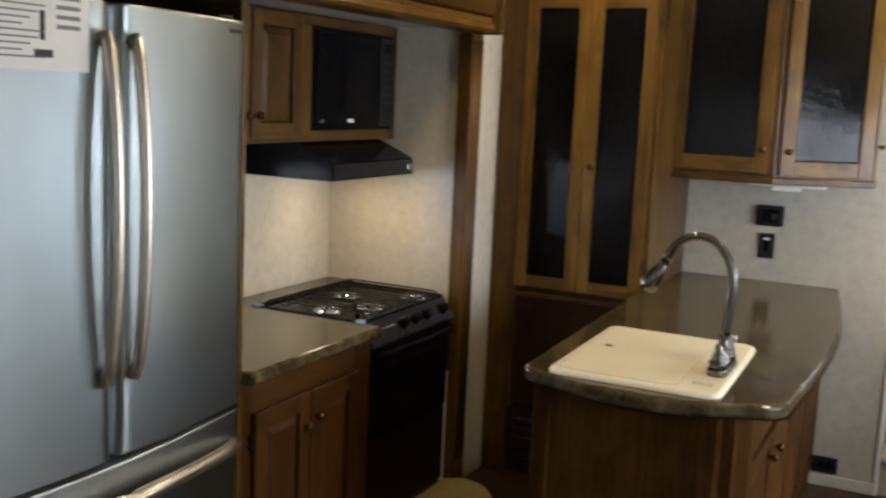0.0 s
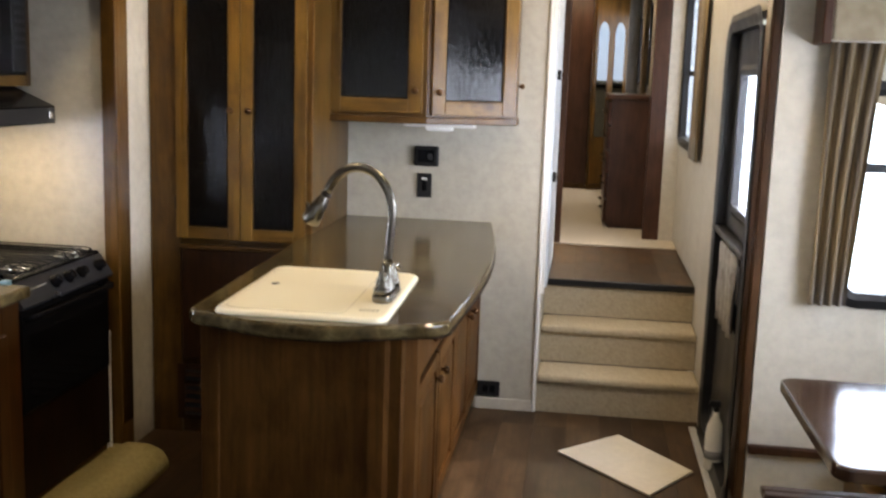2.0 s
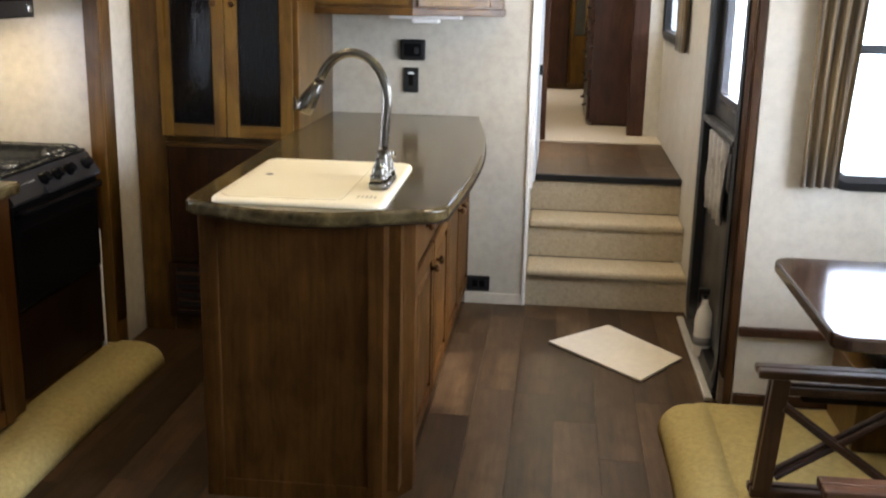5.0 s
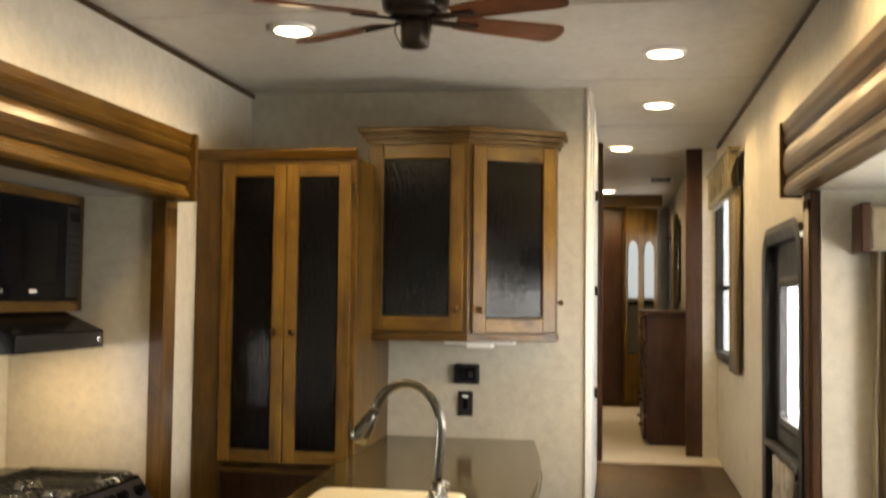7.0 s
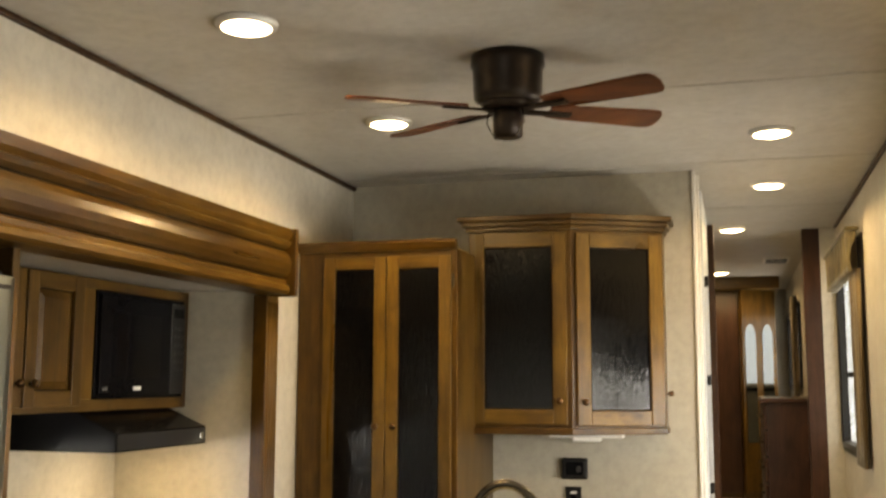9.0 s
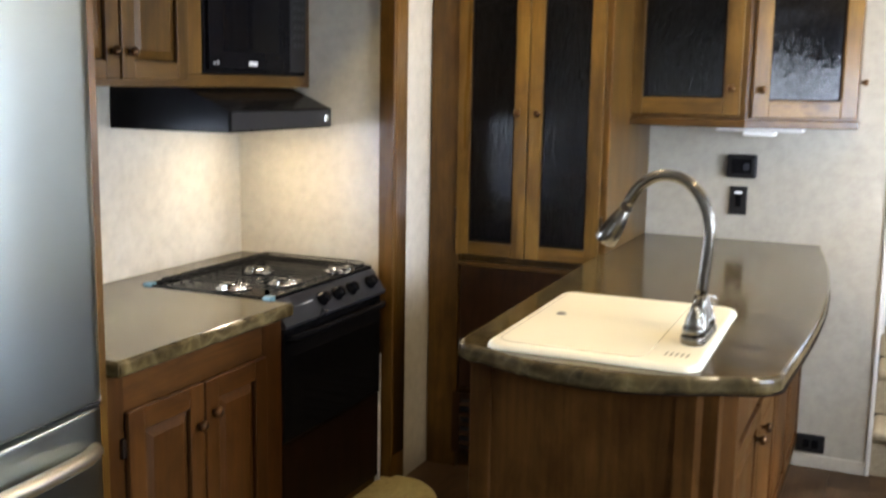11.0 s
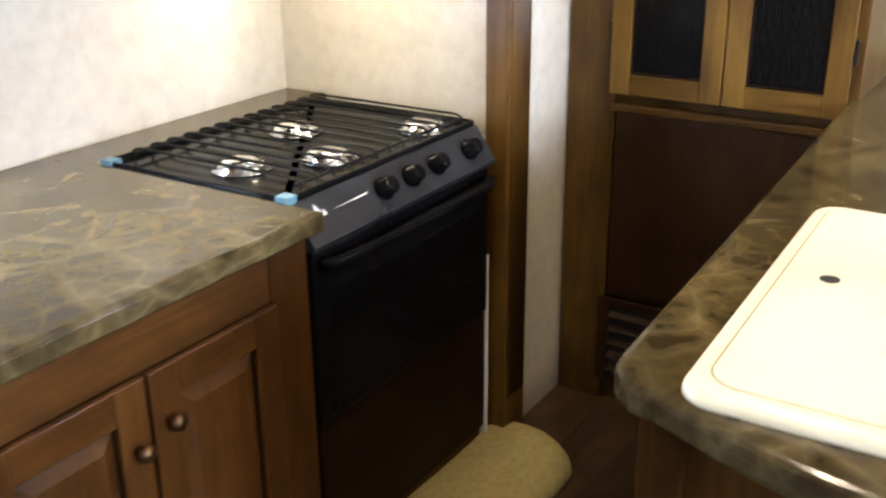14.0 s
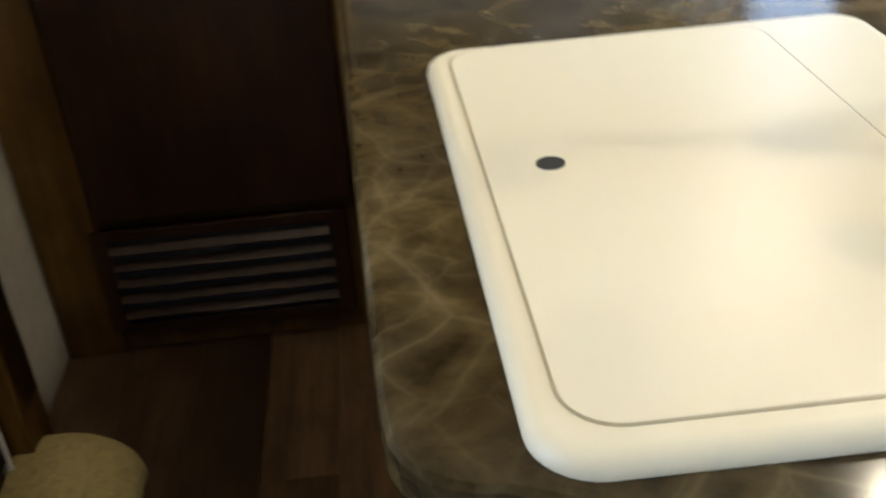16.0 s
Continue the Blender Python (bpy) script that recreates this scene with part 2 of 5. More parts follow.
M_STEEL = steel("brushed_steel", (0.42, 0.475, 0.48), 0.31)
M_SATIN = plain("satin_steel_handle", (0.74, 0.68, 0.58), 0.34, 1.0, 0.04, 40, 0.0)
M_NICKEL = plain("dark_brushed_nickel", (0.19, 0.175, 0.15), 0.24, 1.0, 0.06, 60, 0.02)
M_CHROME = plain("bright_burner_metal", (0.75, 0.74, 0.72), 0.16, 1.0, 0.05, 60, 0.02)
M_BLACK = plain("black_gloss_enamel", (0.006, 0.006, 0.007), 0.16, 0, 0.1, 40, 0.0, 0.0, 0.06)
M_BLACK_MATT = plain("black_cast_iron", (0.006, 0.006, 0.006), 0.45, 0, 0.2, 120, 0.3, 0.0, 0.16)
M_GREY_PANEL = plain("dark_grey_enamel", (0.011, 0.0115, 0.014), 0.32, 0.0, 0.1, 60, 0.05)
M_CONTROL = plain("blue_grey_control_enamel", (0.021, 0.022, 0.026), 0.3, 0.0, 0.1, 60, 0.03)
M_BLACK_PLASTIC = plain("black_plastic", (0.009, 0.009, 0.010), 0.4, 0, 0.15, 90, 0.1, 0.0, 0.3)
M_DARK_PANEL = plain("dark_door_skin", (0.012, 0.012, 0.015), 0.4, 0, 0.15, 40, 0.1, 0.0, 0.3)
M_GLASS_DARK = rain_glass("dark_rain_glass")
M_OVEN_GLASS = plain("black_oven_glass", (0.006, 0.006, 0.007), 0.08, 0, 0.1, 30, 0.0, 0.0, 0.13)
M_SINK = plain("cream_sink_enamel", (0.84, 0.77, 0.57), 0.30, 0, 0.012, 2.5, 0.0, 0.0)
# darkened sink cream: paints the shade in groove and drain slots
M_GROOVE_SHADE = plain("cream_sink_groove_shade", (0.42, 0.36, 0.22), 0.4, 0, 0.05, 20, 0.0)
M_CARPET = carpet_mat("beige_carpet", (0.44, 0.35, 0.145))
M_CARPET_STEP = carpet_mat("grey_beige_step_carpet", (0.40, 0.335, 0.235))
M_CARPET_BED = carpet_mat("pale_bedroom_carpet", (0.55, 0.49, 0.40))
M_WHITE = plain("white_paint", (0.74, 0.72, 0.68), 0.45, 0, 0.05, 30, 0.05)
# white laminate with the blue of daylight mixed into its colour
M_DOOR_DAYLIT = plain("white_laminate_daylight_tint", (0.52, 0.56, 0.60), 0.4, 0, 0.05, 30, 0.03)
M_PAPER = plain("white_paper", (0.80, 0.79, 0.75), 0.7, 0, 0.03, 30, 0.05)
M_PRINT = plain("grey_print", (0.22, 0.22, 0.22), 0.7, 0, 0.05, 30, 0.0)
# black for print, and for painted shade in finger hole and louvre
M_PRINT_SHADE_BLACK = plain("black_print_and_shade", (0.02, 0.02, 0.02), 0.6, 0, 0.05, 30, 0.0)
M_TAPE = plain("blue_film", (0.10, 0.22, 0.28), 0.4, 0, 0.15, 60, 0.1)
M_BRONZE = plain("dark_bronze", (0.030, 0.020, 0.015), 0.32, 0.6, 0.15, 50, 0.05)
M_BLADE = wood("fan_blade_wood", (0.15, 0.05, 0.022), "x", 0.3, False)
M_LENS = glowing("warm_lamp_lens", (1.0, 0.86, 0.62), 26)
M_PANE = pane_glass("window_pane")
M_PANE_DOOR = pane_glass("obscured_door_pane", (0.96, 0.98, 1.0))
M_CURTAIN = fabric("striped_brown_curtain", (0.25, 0.175, 0.085), (0.085, 0.055, 0.026))
M_VALANCE = fabric("beige_valance_fabric", (0.34, 0.28, 0.185), (0.27, 0.21, 0.13), (12, 12, 12))
M_VALANCE_DARK = fabric("olive_brown_valance", (0.15, 0.115, 0.05), (0.075, 0.055, 0.025), (25, 25, 6))
M_MIRROR = plain("mirror_silver", (0.15, 0.165, 0.18), 0.02, 1.0, 0.0, 30, 0.0)
M_KNOB = plain("bronze_knob", (0.14, 0.075, 0.035), 0.28, 0.9, 0.15, 60, 0.05)
M_SOAP = plain("white_plastic_bottle", (0.72, 0.70, 0.64), 0.35, 0, 0.04, 30, 0.0)
M_SEAT = plain("dark_seat_vinyl", (0.012, 0.009, 0.008), 0.85, 0, 0.2, 80, 0.3, 0.0, 0.05)
M_ALU = plain("aluminium_trim", (0.66, 0.66, 0.64), 0.4, 0.8, 0.08, 60, 0.05)
M_FILM = plain("cardboard_sheet", (0.63, 0.57, 0.46), 0.8, 0, 0.05, 40, 0.15)
M_YARD = plain("gravel_yard", (0.42, 0.40, 0.36), 0.9, 0, 0.2, 8, 0.3)

# ---- helpers for building ----


def thing(name, at, label, category, group="", kind=""):
    ob = new(name)
    ob.location = at
    ob.empty_display_size = 0.05
    return tagged(ob, label, category, group, kind)


def base_of(ob):
    p = Vector((0, 0, 0))
    while ob:
        p += ob.location
        ob = ob.parent
    return p


def part(name, bm, material, parent=None, label="", smooth=False):
    """Links a bmesh, built in world metres, as one mesh object under a thing or a part."""
    off = base_of(parent)
    for v in bm.verts:
        v.co -= off
    me = bpy.data.meshes.new(name)
    for f in bm.faces:
        f.smooth = smooth
    bm.to_mesh(me)
    bm.free()
    me.materials.append(material)
    ob = new(name, me)
    ob.parent = parent
    if label:
        tagged(ob, label)
    return ob


def solid(name, bm, material, label, category, kind="", group="", smooth=False, at=None):
    """One mesh that is a whole thing or a piece of the setting, with its origin at its base."""
    lo = Vector([min(v.co[i] for v in bm.verts) for i in range(3)])
    hi = Vector([max(v.co[i] for v in bm.verts) for i in range(3)])
    o = Vector(((lo.x + hi.x) / 2, (lo.y + hi.y) / 2, lo.z)) if at is None else Vector(at)
    for v in bm.verts:
        v.co -= o
    ob = part(name, bm, material, None, "", smooth)
    ob.location = o
    return tagged(ob, label, category, group, kind)


def box(x0, x1, y0, y1, z0, z1, bevel=0.0, m=None, seg=2):
    bm = bmesh.new()
    bmesh.ops.create_cube(bm, size=1)
    for v in bm.verts:
        v.co = Vector(((x0 + x1) / 2 + v.co.x * (x1 - x0), (y0 + y1) / 2 + v.co.y * (y1 - y0), (z0 + z1) / 2 + v.co.z * (z1 - z0)))
    if bevel:
        bmesh.ops.bevel(bm, geom=bm.edges[:], offset=bevel, segments=seg, affect="EDGES", profile=0.5, clamp_overlap=True)
    if m is not None:
        bmesh.ops.transform(bm, matrix=m, verts=bm.verts)
    return bm


def joined(*bms):
    out = bms[0]
    for b in bms[1:]:
        me = bpy.data.meshes.new("tmp")
        b.to_mesh(me)
        b.free()
        out.from_mesh(me)
        bpy.data.meshes.remove(me)
    return out


def rod(a, b, r, seg=12, r2=None):
    a, b = Vector(a), Vector(b)
    bm = bmesh.new()
    bmesh.ops.create_cone(bm, cap_ends=True, segments=seg, radius1=r, radius2=r if r2 is None else r2, depth=(b - a).length)
    m = Matrix.Translation((a + b) / 2) @ (b - a).to_track_quat("Z", "Y").to_matrix().to_4x4()
    bmesh.ops.transform(bm, matrix=m, verts=bm.verts)
    return bm


def turned(profile, at, axis=(0, 0, 1), seg=20):
    """A turned shape: rows of (radius, height) spun about an axis from a base point."""
    bm = bmesh.new()
    rings = []
    for r, h in profile:
        rings.append([bm.verts.new((max(r, 1e-4) * math.cos(2 * math.pi * i / seg), max(r, 1e-4) * math.sin(2 * math.pi * i / seg), h)) for i in range(seg)])
    for p, q in zip(rings, rings[1:]):
        for i in range(seg):
            bm.faces.new((p[i], p[(i + 1) % seg], q[(i + 1) % seg], q[i]))
    bm.faces.new(rings[0][::-1])
    bm.faces.new(rings[-1])
    m = Matrix.Translation(at) @ Vector(axis).to_track_quat("Z", "Y").to_matrix().to_4x4()
    bmesh.ops.transform(bm, matrix=m, verts=bm.verts)
    return bm


def tube(points, radius, seg=12, radii=None):
    """A pipe that follows a line of points."""
    bm = bmesh.new()
    pts = [Vector(p) for p in points]
    rings = []
    up = Vector((0, 1, 0.01)).normalized()
    for i, p in enumerate(pts):
        d = (pts[min(i + 1, len(pts) - 1)] - pts[max(i - 1, 0)]).normalized()
        u = d.cross(up).normalized()
        w = d.cross(u).normalized()
        r = radii[i] if radii else radius
        rings.append([bm.verts.new(p + r * (math.cos(2 * math.pi * k / seg) * u + math.sin(2 * math.pi * k / seg) * w)) for k in range(seg)])
    for p, q in zip(rings, rings[1:]):
        for i in range(seg):
            bm.faces.new((p[i], p[(i + 1) % seg], q[(i + 1) % seg], q[i]))
    bm.faces.new(rings[0][::-1])
    bm.faces.new(rings[-1])
    bmesh.ops.recalc_face_normals(bm, faces=bm.faces)
    return bm


def slab(outline, z0, z1, bevel=0.0, seg=3, top_only=False):
    """A flat board with any outline, its top and bottom edges eased."""
    bm = bmesh.new()
    f = bm.faces.new([bm.verts.new((x, y, z0)) for x, y in outline])
    r = bmesh.ops.extrude_face_region(bm, geom=[f])
    for v in r["geom"]:
        if isinstance(v, bmesh.types.BMVert):
            v.co.z = z1
    bmesh.ops.recalc_face_normals(bm, faces=bm.faces)
    if bevel:
        ed = [e for e in bm.edges if abs(e.verts[0].co.z - e.verts[1].co.z) < 1e-6 and (e.verts[0].co.z > (z0 + z1) / 2 or not top_only)]
        bmesh.ops.bevel(bm, geom=ed, offset=bevel, segments=seg, affect="EDGES", profile=0.5, clamp_overlap=True)
    return bm


def round_rect(x0, x1, y0, y1, r, n=8):
    pts = []
    for cx, cy, a in ((x1 - r, y1 - r, 0), (x0 + r, y1 - r, 90), (x0 + r, y0 + r, 180), (x1 - r, y0 + r, 270)):
        for i in range(n + 1):
            t = radians(a + 90 * i / n)
            pts.append((cx + r * math.cos(t), cy + r * math.sin(t)))
    return pts


def extruded(profile, a, b, inward):
    """A moulding: a profile of (out, up) swept from a to b; out is measured along the vector inward."""
    a, b, n = Vector(a), Vector(b), Vector(inward)
    bm = bmesh.new()
    ends = []
    for e in (a, b):
        ends.append([bm.verts.new(e + n * o + Vector((0, 0, u))) for o, u in profile])
    k = len(profile)
    for i in range(k):
        bm.faces.new((ends[0][i], ends[0][(i + 1) % k], ends[1][(i + 1) % k], ends[1][i]))
    bm.faces.new(ends[0][::-1])
    bm.faces.new(ends[1])
    bmesh.ops.recalc_face_normals(bm, faces=bm.faces)
    return bm


def basis(o, u, n):
    """A frame with a along u, b along the outward normal n and c upward, at o."""
    u, n = Vector(u).normalized(), Vector(n).normalized()
    w = Vector((0, 0, 1))
    m = Matrix((u, n, w)).transposed().to_4x4()
    m.translation = Vector(o)
    return m


def knob(parent, at, n, r=0.014, material=None):
    part("knob", turned([(0.006, 0), (0.006, 0.010), (r, 0.014), (r * 1.05, 0.020), (r * 0.8, 0.027), (0.002, 0.029)], at, n, 14), material or M_KNOB, parent, "round bronze knob", True)


def cabinet_door(parent, o, u, n, w, h, knob_at=None, fill="panel", st=0.055, wood_v=None, wood_h=None, t=0.02):
    """A framed door: two stiles, two rails and a raised panel or a dark glass pane. o is its lower corner on the cabinet face."""
    m = basis(o, u, n)
    wv, wh = wood_v or (M_DOOR if fill == "glass" else M_WOOD), wood_h or (M_DOOR_X if fill == "glass" else M_WOOD_X)
    d = part("door", box(0.004, w - 0.004, 0.001, 0.006, 0.004, h - 0.004, 0, m), M_GLAZE_SHADE, parent)
    part("stile", box(0, st, 0.006, t, 0, h, 0.003, m), wv, d)
    part("stile", box(w - st, w, 0.006, t, 0, h, 0.003, m), wv, d)
    part("rail", box(st, w - st, 0.006, t - 0.001, 0, st, 0.003, m), wh, d)
    part("rail", box(st, w - st, 0.006, t - 0.001, h - st, h, 0.003, m), wh, d)
    if fill == "panel":
        bm = box(st + 0.004, w - st - 0.004, 0.006, 0.018, st + 0.004, h - st - 0.004)
        front = max(bm.faces, key=lambda f: f.calc_center_median().y)
        bmesh.ops.inset_region(bm, faces=[front], thickness=min(0.035, w * 0.16), depth=0.0)
        inner = set(front.verts)
        for v in bm.verts:
            if v.co.y > 0.012 and v not in inner:
                v.co.y = 0.008
        bmesh.ops.transform(bm, matrix=m, verts=bm.verts)
        part("panel", bm, wv, d)
    else:
        part("pane", box(st, w - st, 0.007, 0.010, st, h - st, 0, m), M_GLASS_DARK, d, "dark rippled glass pane")
        for a0, a1, c0, c1 in ((st, st + 0.006, st, h - st), (w - st - 0.006, w - st, st, h - st), (st + 0.006, w - st - 0.006, st, st + 0.006), (st + 0.006, w - st - 0.006, h - st - 0.006, h - st)):
            part("bead", box(a0, a1, 0.009, 0.015, c0, c1, 0.002, m), M_GLAZE_SHADE, d)
    if knob_at:
        knob(d, m @ Vector((knob_at[0], t, knob_at[1])), n)
    return d


def writing(parent, at, u, up, rows, material):
    """Unreadable print: plain bars. rows of (across, up, width, height)."""
    u, w = Vector(u), Vector(up)
    n = u.cross(w)
    bm = bmesh.new()
    for a, c, wd, ht in rows:
        q = [Vector(at) + u * x + w * y + n * 0.0006 for x, y in ((a, c), (a + wd, c), (a + wd, c + ht), (a, c + ht))]
        bm.faces.new([bm.verts.new(p) for p in q])
    return part("print", bm, material, parent)

# ---- the setting ----
XL, XR, YB, ZC = -1.62, 0.82, 4.5, 2.575
ZU = 0.565


def wall_x(x0, x1, y0, y1, z0, z1, holes):
    """A wall in a plane of constant x with openings (y0, y1, z0, z1) that go through it."""
    cuts = sorted({y0, y1, *[h[0] for h in holes], *[h[1] for h in holes]})
    bms = []
    for a, b in zip(cuts, cuts[1:]):
        spans = sorted((h[2], h[3]) for h in holes if h[0] <= a and h[1] >= b)
        z = z0
        for s, e in spans:
            if s > z + 1e-4:
                bms.append(box(x0, x1, a, b, z, s))
            z = max(z, e)
        if z < z1 - 1e-4:
            bms.append(box(x0, x1, a, b, z, z1))
    bm = joined(*bms)
    bmesh.ops.remove_doubles(bm, verts=bm.verts, dist=1e-5)
    return bm


def wall_y(y0, y1, x0, x1, z0, z1, holes):
    bm = wall_x(y0, y1, x0, x1, z0, z1, holes)
    for v in bm.verts:
        v.co.x, v.co.y = v.co.y, v.co.x
    bmesh.ops.reverse_faces(bm, faces=bm.faces)
    return bm


def structure(name, bm, material, label, category):
    return solid(name, bm, material, label, category, "structure")


ground = structure("ground", box(-60, 60, -60, 60, -1.1, -1.0), M_YARD, "pale gravel yard outside the trailer", "ground")
floor = structure("floor", box(XL - 0.08, XR + 0.08, -3.1, 4.62, -0.08, -0.006), M_PLANK_GAP, "brown wood-look vinyl plank floor of the kitchen", "floor")
structure("ceiling", box(XL - 0.08, XR + 0.08, -3.1, 11.0, ZC, ZC + 0.06), M_CEIL, "off-white panelled ceiling with faint cross seams", "ceiling")
for y in (0.6, 1.85, 3.10, 4.34, 5.6, 6.85):
    structure("ceiling_seam", box(XL, XR, y, y + 0.022, ZC - 0.003, ZC + 0.002, 0.001), M_CEIL, "thin off-white seam strip on the ceiling", "trim")
structure("wall_right", wall_x(XR, XR + 0.08, -3.1, 11.0, 0, ZC, [(0.2, 3.27, 0, 1.95), (3.43, 4.33, 0.02, 1.86), (5.45, 6.48, 1.24, 2.32), (8.70, 10.6, 1.56, 2.26)]), M_WALL, "cream mottled vinyl side wall", "wall")
structure("wall_left", wall_x(XL - 0.08, XL, -3.1, 4.62, 0, ZC, [(0.2, 3.50, 0, 1.97)]), M_WALL, "cream mottled vinyl wall above the kitchen opening", "wall")
# same vinyl as the other walls; its shade is in the colour
structure("wall_back", box(XL, 0.03, YB, YB + 0.1, 0, ZC), M_WALL_SHADED, "cream vinyl wall behind the island, darkened in colour for shade", "wall")
structure("wall_rear", wall_y(-3.1, -3.0, XL, XR, 0, ZC, [(-1.15, 0.35, 0.95, 1.75)]), M_WALL, "cream vinyl wall closing the living area", "wall")
structure("wall_corridor", box(-0.06, 0.045, 4.6, 6.42, 0, ZC), M_WALL, "cream vinyl corridor wall", "wall")
structure("wall_bedroom_left", box(-1.7, XL, 6.5, 10.9, ZU, ZC), M_WALL, "cream vinyl bedroom wall", "wall")
structure("wall_bedroom_right", wall_x(0.72, XR - 0.001, 6.605, 10.9, ZU + 0.007, ZC, [(8.70, 10.6, 1.56, 2.26)]), M_WALL, "cream vinyl lining wall of the bedroom", "wall")
structure("wall_bedroom_front", box(XL, 0.045, 6.42, 6.5, ZU, ZC), M_WALL, "cream vinyl bedroom partition", "wall")
structure("wall_bedroom_back", box(XL, XR, 10.9, 11.0, ZU, ZC), M_WALL, "cream vinyl wall at the end of the bedroom", "wall")
structure("wall_end_trim", box(0.03, 0.046, YB - 0.012, YB + 0.1, 0, ZC - 0.002, 0.004), M_WHITE, "cream corner strip on the wall's end", "trim")
structure("baseboard", box(-0.25, 0.028, YB - 0.012, YB - 0.001, 0, 0.055, 0.003), M_WALL, "cream skirting strip", "baseboard")

# kitchen side room
SX = -2.25
structure("wall_kitchen_back", wall_x(SX - 0.08, SX, 0.2, 3.56, 0, 1.97, [(2.0, 2.50, 0.905, 1.40)]), M_SPLASH, "cream glossy vinyl splashback wall", "wall")
structure("wall_kitchen_end", box(SX, XL - 0.02, 3.48, 3.56, 0, 1.97), M_SPLASH, "cream glossy vinyl wall beside the range", "wall")
structure("wall_kitchen_near", box(SX, XL - 0.02, 0.12, 0.2, 0, 1.97), M_WALL, "cream vinyl end wall of the kitchen side room", "wall")
structure("ceiling_kitchen", box(SX - 0.08, XL - 0.081, 0.12, 3.56, 1.97, 2.03), M_CEIL, "off-white lowered ceiling over the kitchen", "ceiling")
structure("floor_kitchen", box(SX - 0.08, -1.60, 0.12, 3.56, -0.08, 0.0), M_PLANK_GAP, "dark floor under the kitchen cabinets", "floor")

# dinette side room
DX = 1.80
structure("wall_dinette_back", wall_x(DX, DX + 0.08, 0.2, 3.30, 0, 1.95, [(1.2, 2.5, 0.98, 1.72)]), M_WALL, "cream vinyl wall beside the dinette", "wall")
structure("wall_dinette_end", wall_y(3.22, 3.30, XR + 0.02, DX, 0, 1.95, [(1.10, 1.70, 0.90, 1.60)]), M_WALL, "cream vinyl end wall of the dinette", "wall")
structure("wall_dinette_near", box(XR + 0.02, DX, 0.12, 0.2, 0, 1.95), M_WALL, "cream vinyl near end wall of the dinette", "wall")
structure("ceiling_dinette", box(XR + 0.081, DX + 0.08, 0.12, 3.30, 1.95, 2.01), M_CEIL, "off-white lowered ceiling over the dinette", "ceiling")
structure("floor_dinette", box(0.70, DX + 0.08, 0.12, 3.22, 0.0, 0.075, 0.02), M_CARPET, "raised beige carpeted floor of the dinette", "floor")
structure("chair_rail", box(0.84, 1.16, 3.195, 3.221, 0.335, 0.368, 0.006), M_MAHOG, "dark wood rail on the dinette wall", "trim")
structure("baseboard", box(0.84, DX - 0.01, 3.205, 3.219, 0.075, 0.115, 0.004), M_MAHOG, "dark wood skirting in the dinette", "baseboard")

# ceiling edge trims
structure("ceiling_trim", box(XL + 0.001, XL + 0.018, -3.0, YB - 0.001, ZC - 0.022, ZC - 0.002, 0.005), M_CASING, "thin dark brown strip along the ceiling", "trim")
structure("ceiling_trim", box(XR - 0.018, XR - 0.001, -3.0, 6.4, ZC - 0.022, ZC - 0.002, 0.005), M_CASING, "thin dark brown strip along the ceiling", "trim")


def fascia(name, x, s, y0, y1, label, k=1.0):
    """A deep moulded wooden beam over a side room's opening."""
    f = thing(name, (x, (y0 + y1) / 2, 1.950), label, "fascia", kind="structure")
    prof_crown = [(0, 0.175), (0.105, 0.175), (0.125, 0.19), (0.132, 0.205), (0.118, 0.212), (0.13, 0.228), (0.14, 0.256), (0, 0.256)]
    prof_belly = [(0, 0.065), (0.10, 0.065), (0.120, 0.075), (0.130, 0.095), (0.134, 0.12), (0.128, 0.145), (0.115, 0.165), (0.10, 0.175), (0, 0.175)]
    prof_base = [(0, 0.0), (0.118, 0.0), (0.128, 0.012), (0.126, 0.030), (0.112, 0.040), (0.114, 0.055), (0.098, 0.065), (0, 0.065)]
    for n, pr in (("crown", prof_crown), ("belly", prof_belly), ("base_moulding", prof_base)):
        part(n, extruded([(o * k, u) for o, u in pr], (x, y0, 1.950), (x, y1, 1.950), (s, 0, 0)), M_WOOD_Y, f)
    for zz, dd in ((2.1235, 0.108), (2.0135, 0.104)):
        part("glaze_line", box(min(x, x + s * dd * k), max(x, x + s * dd * k), y0, y1, zz, zz + 0.005), M_GLAZE_SHADE, f, "dark line between the mouldings")
    part("end_block", box(min(x, x + s * 0.152 * k), max(x, x + s * 0.152 * k), y1 + 0.001, y1 + 0.028, 1.943, 2.212, 0.005), M_WOOD, f)
    return f


fascia("wood_fascia_kitchen", XL + 0.003, 1, 0.15, 3.47, "golden brown moulded wooden beam over the kitchen opening")
fascia("wood_fascia_dinette", XR - 0.003, -1, 0.15, 3.42, "golden brown moulded wooden beam over the dinette opening", 0.5)


def fluted_post(x0, x1, y0, y1, s, label, timber):
    """A casing board with shallow upright flutes on its face."""
    p = thing("wood_casing", ((x0 + x1) / 2, (y0 + y1) / 2, 0), label, "casing", kind="structure")
    part("board", box(x0, x1, y0, y1, 0.0, 1.949, 0.004), timber, p)
    xf = x1 if s > 0 else x0
    n = 6
    w = (y1 - y0 - 0.02) / n
    for i in range(n):
        y = y0 + 0.010 + w * (i + 0.5)
        part("flute_line", box(xf - 0.001, xf + 0.0012, y + w * 0.44, y + w * 0.56, 0.16, 1.92), M_GLAZE_SHADE, p)
        part("reed", rod((xf, y, 0.16), (xf, y, 1.92), w * 0.42, 8), timber, p, "", True)
    return p


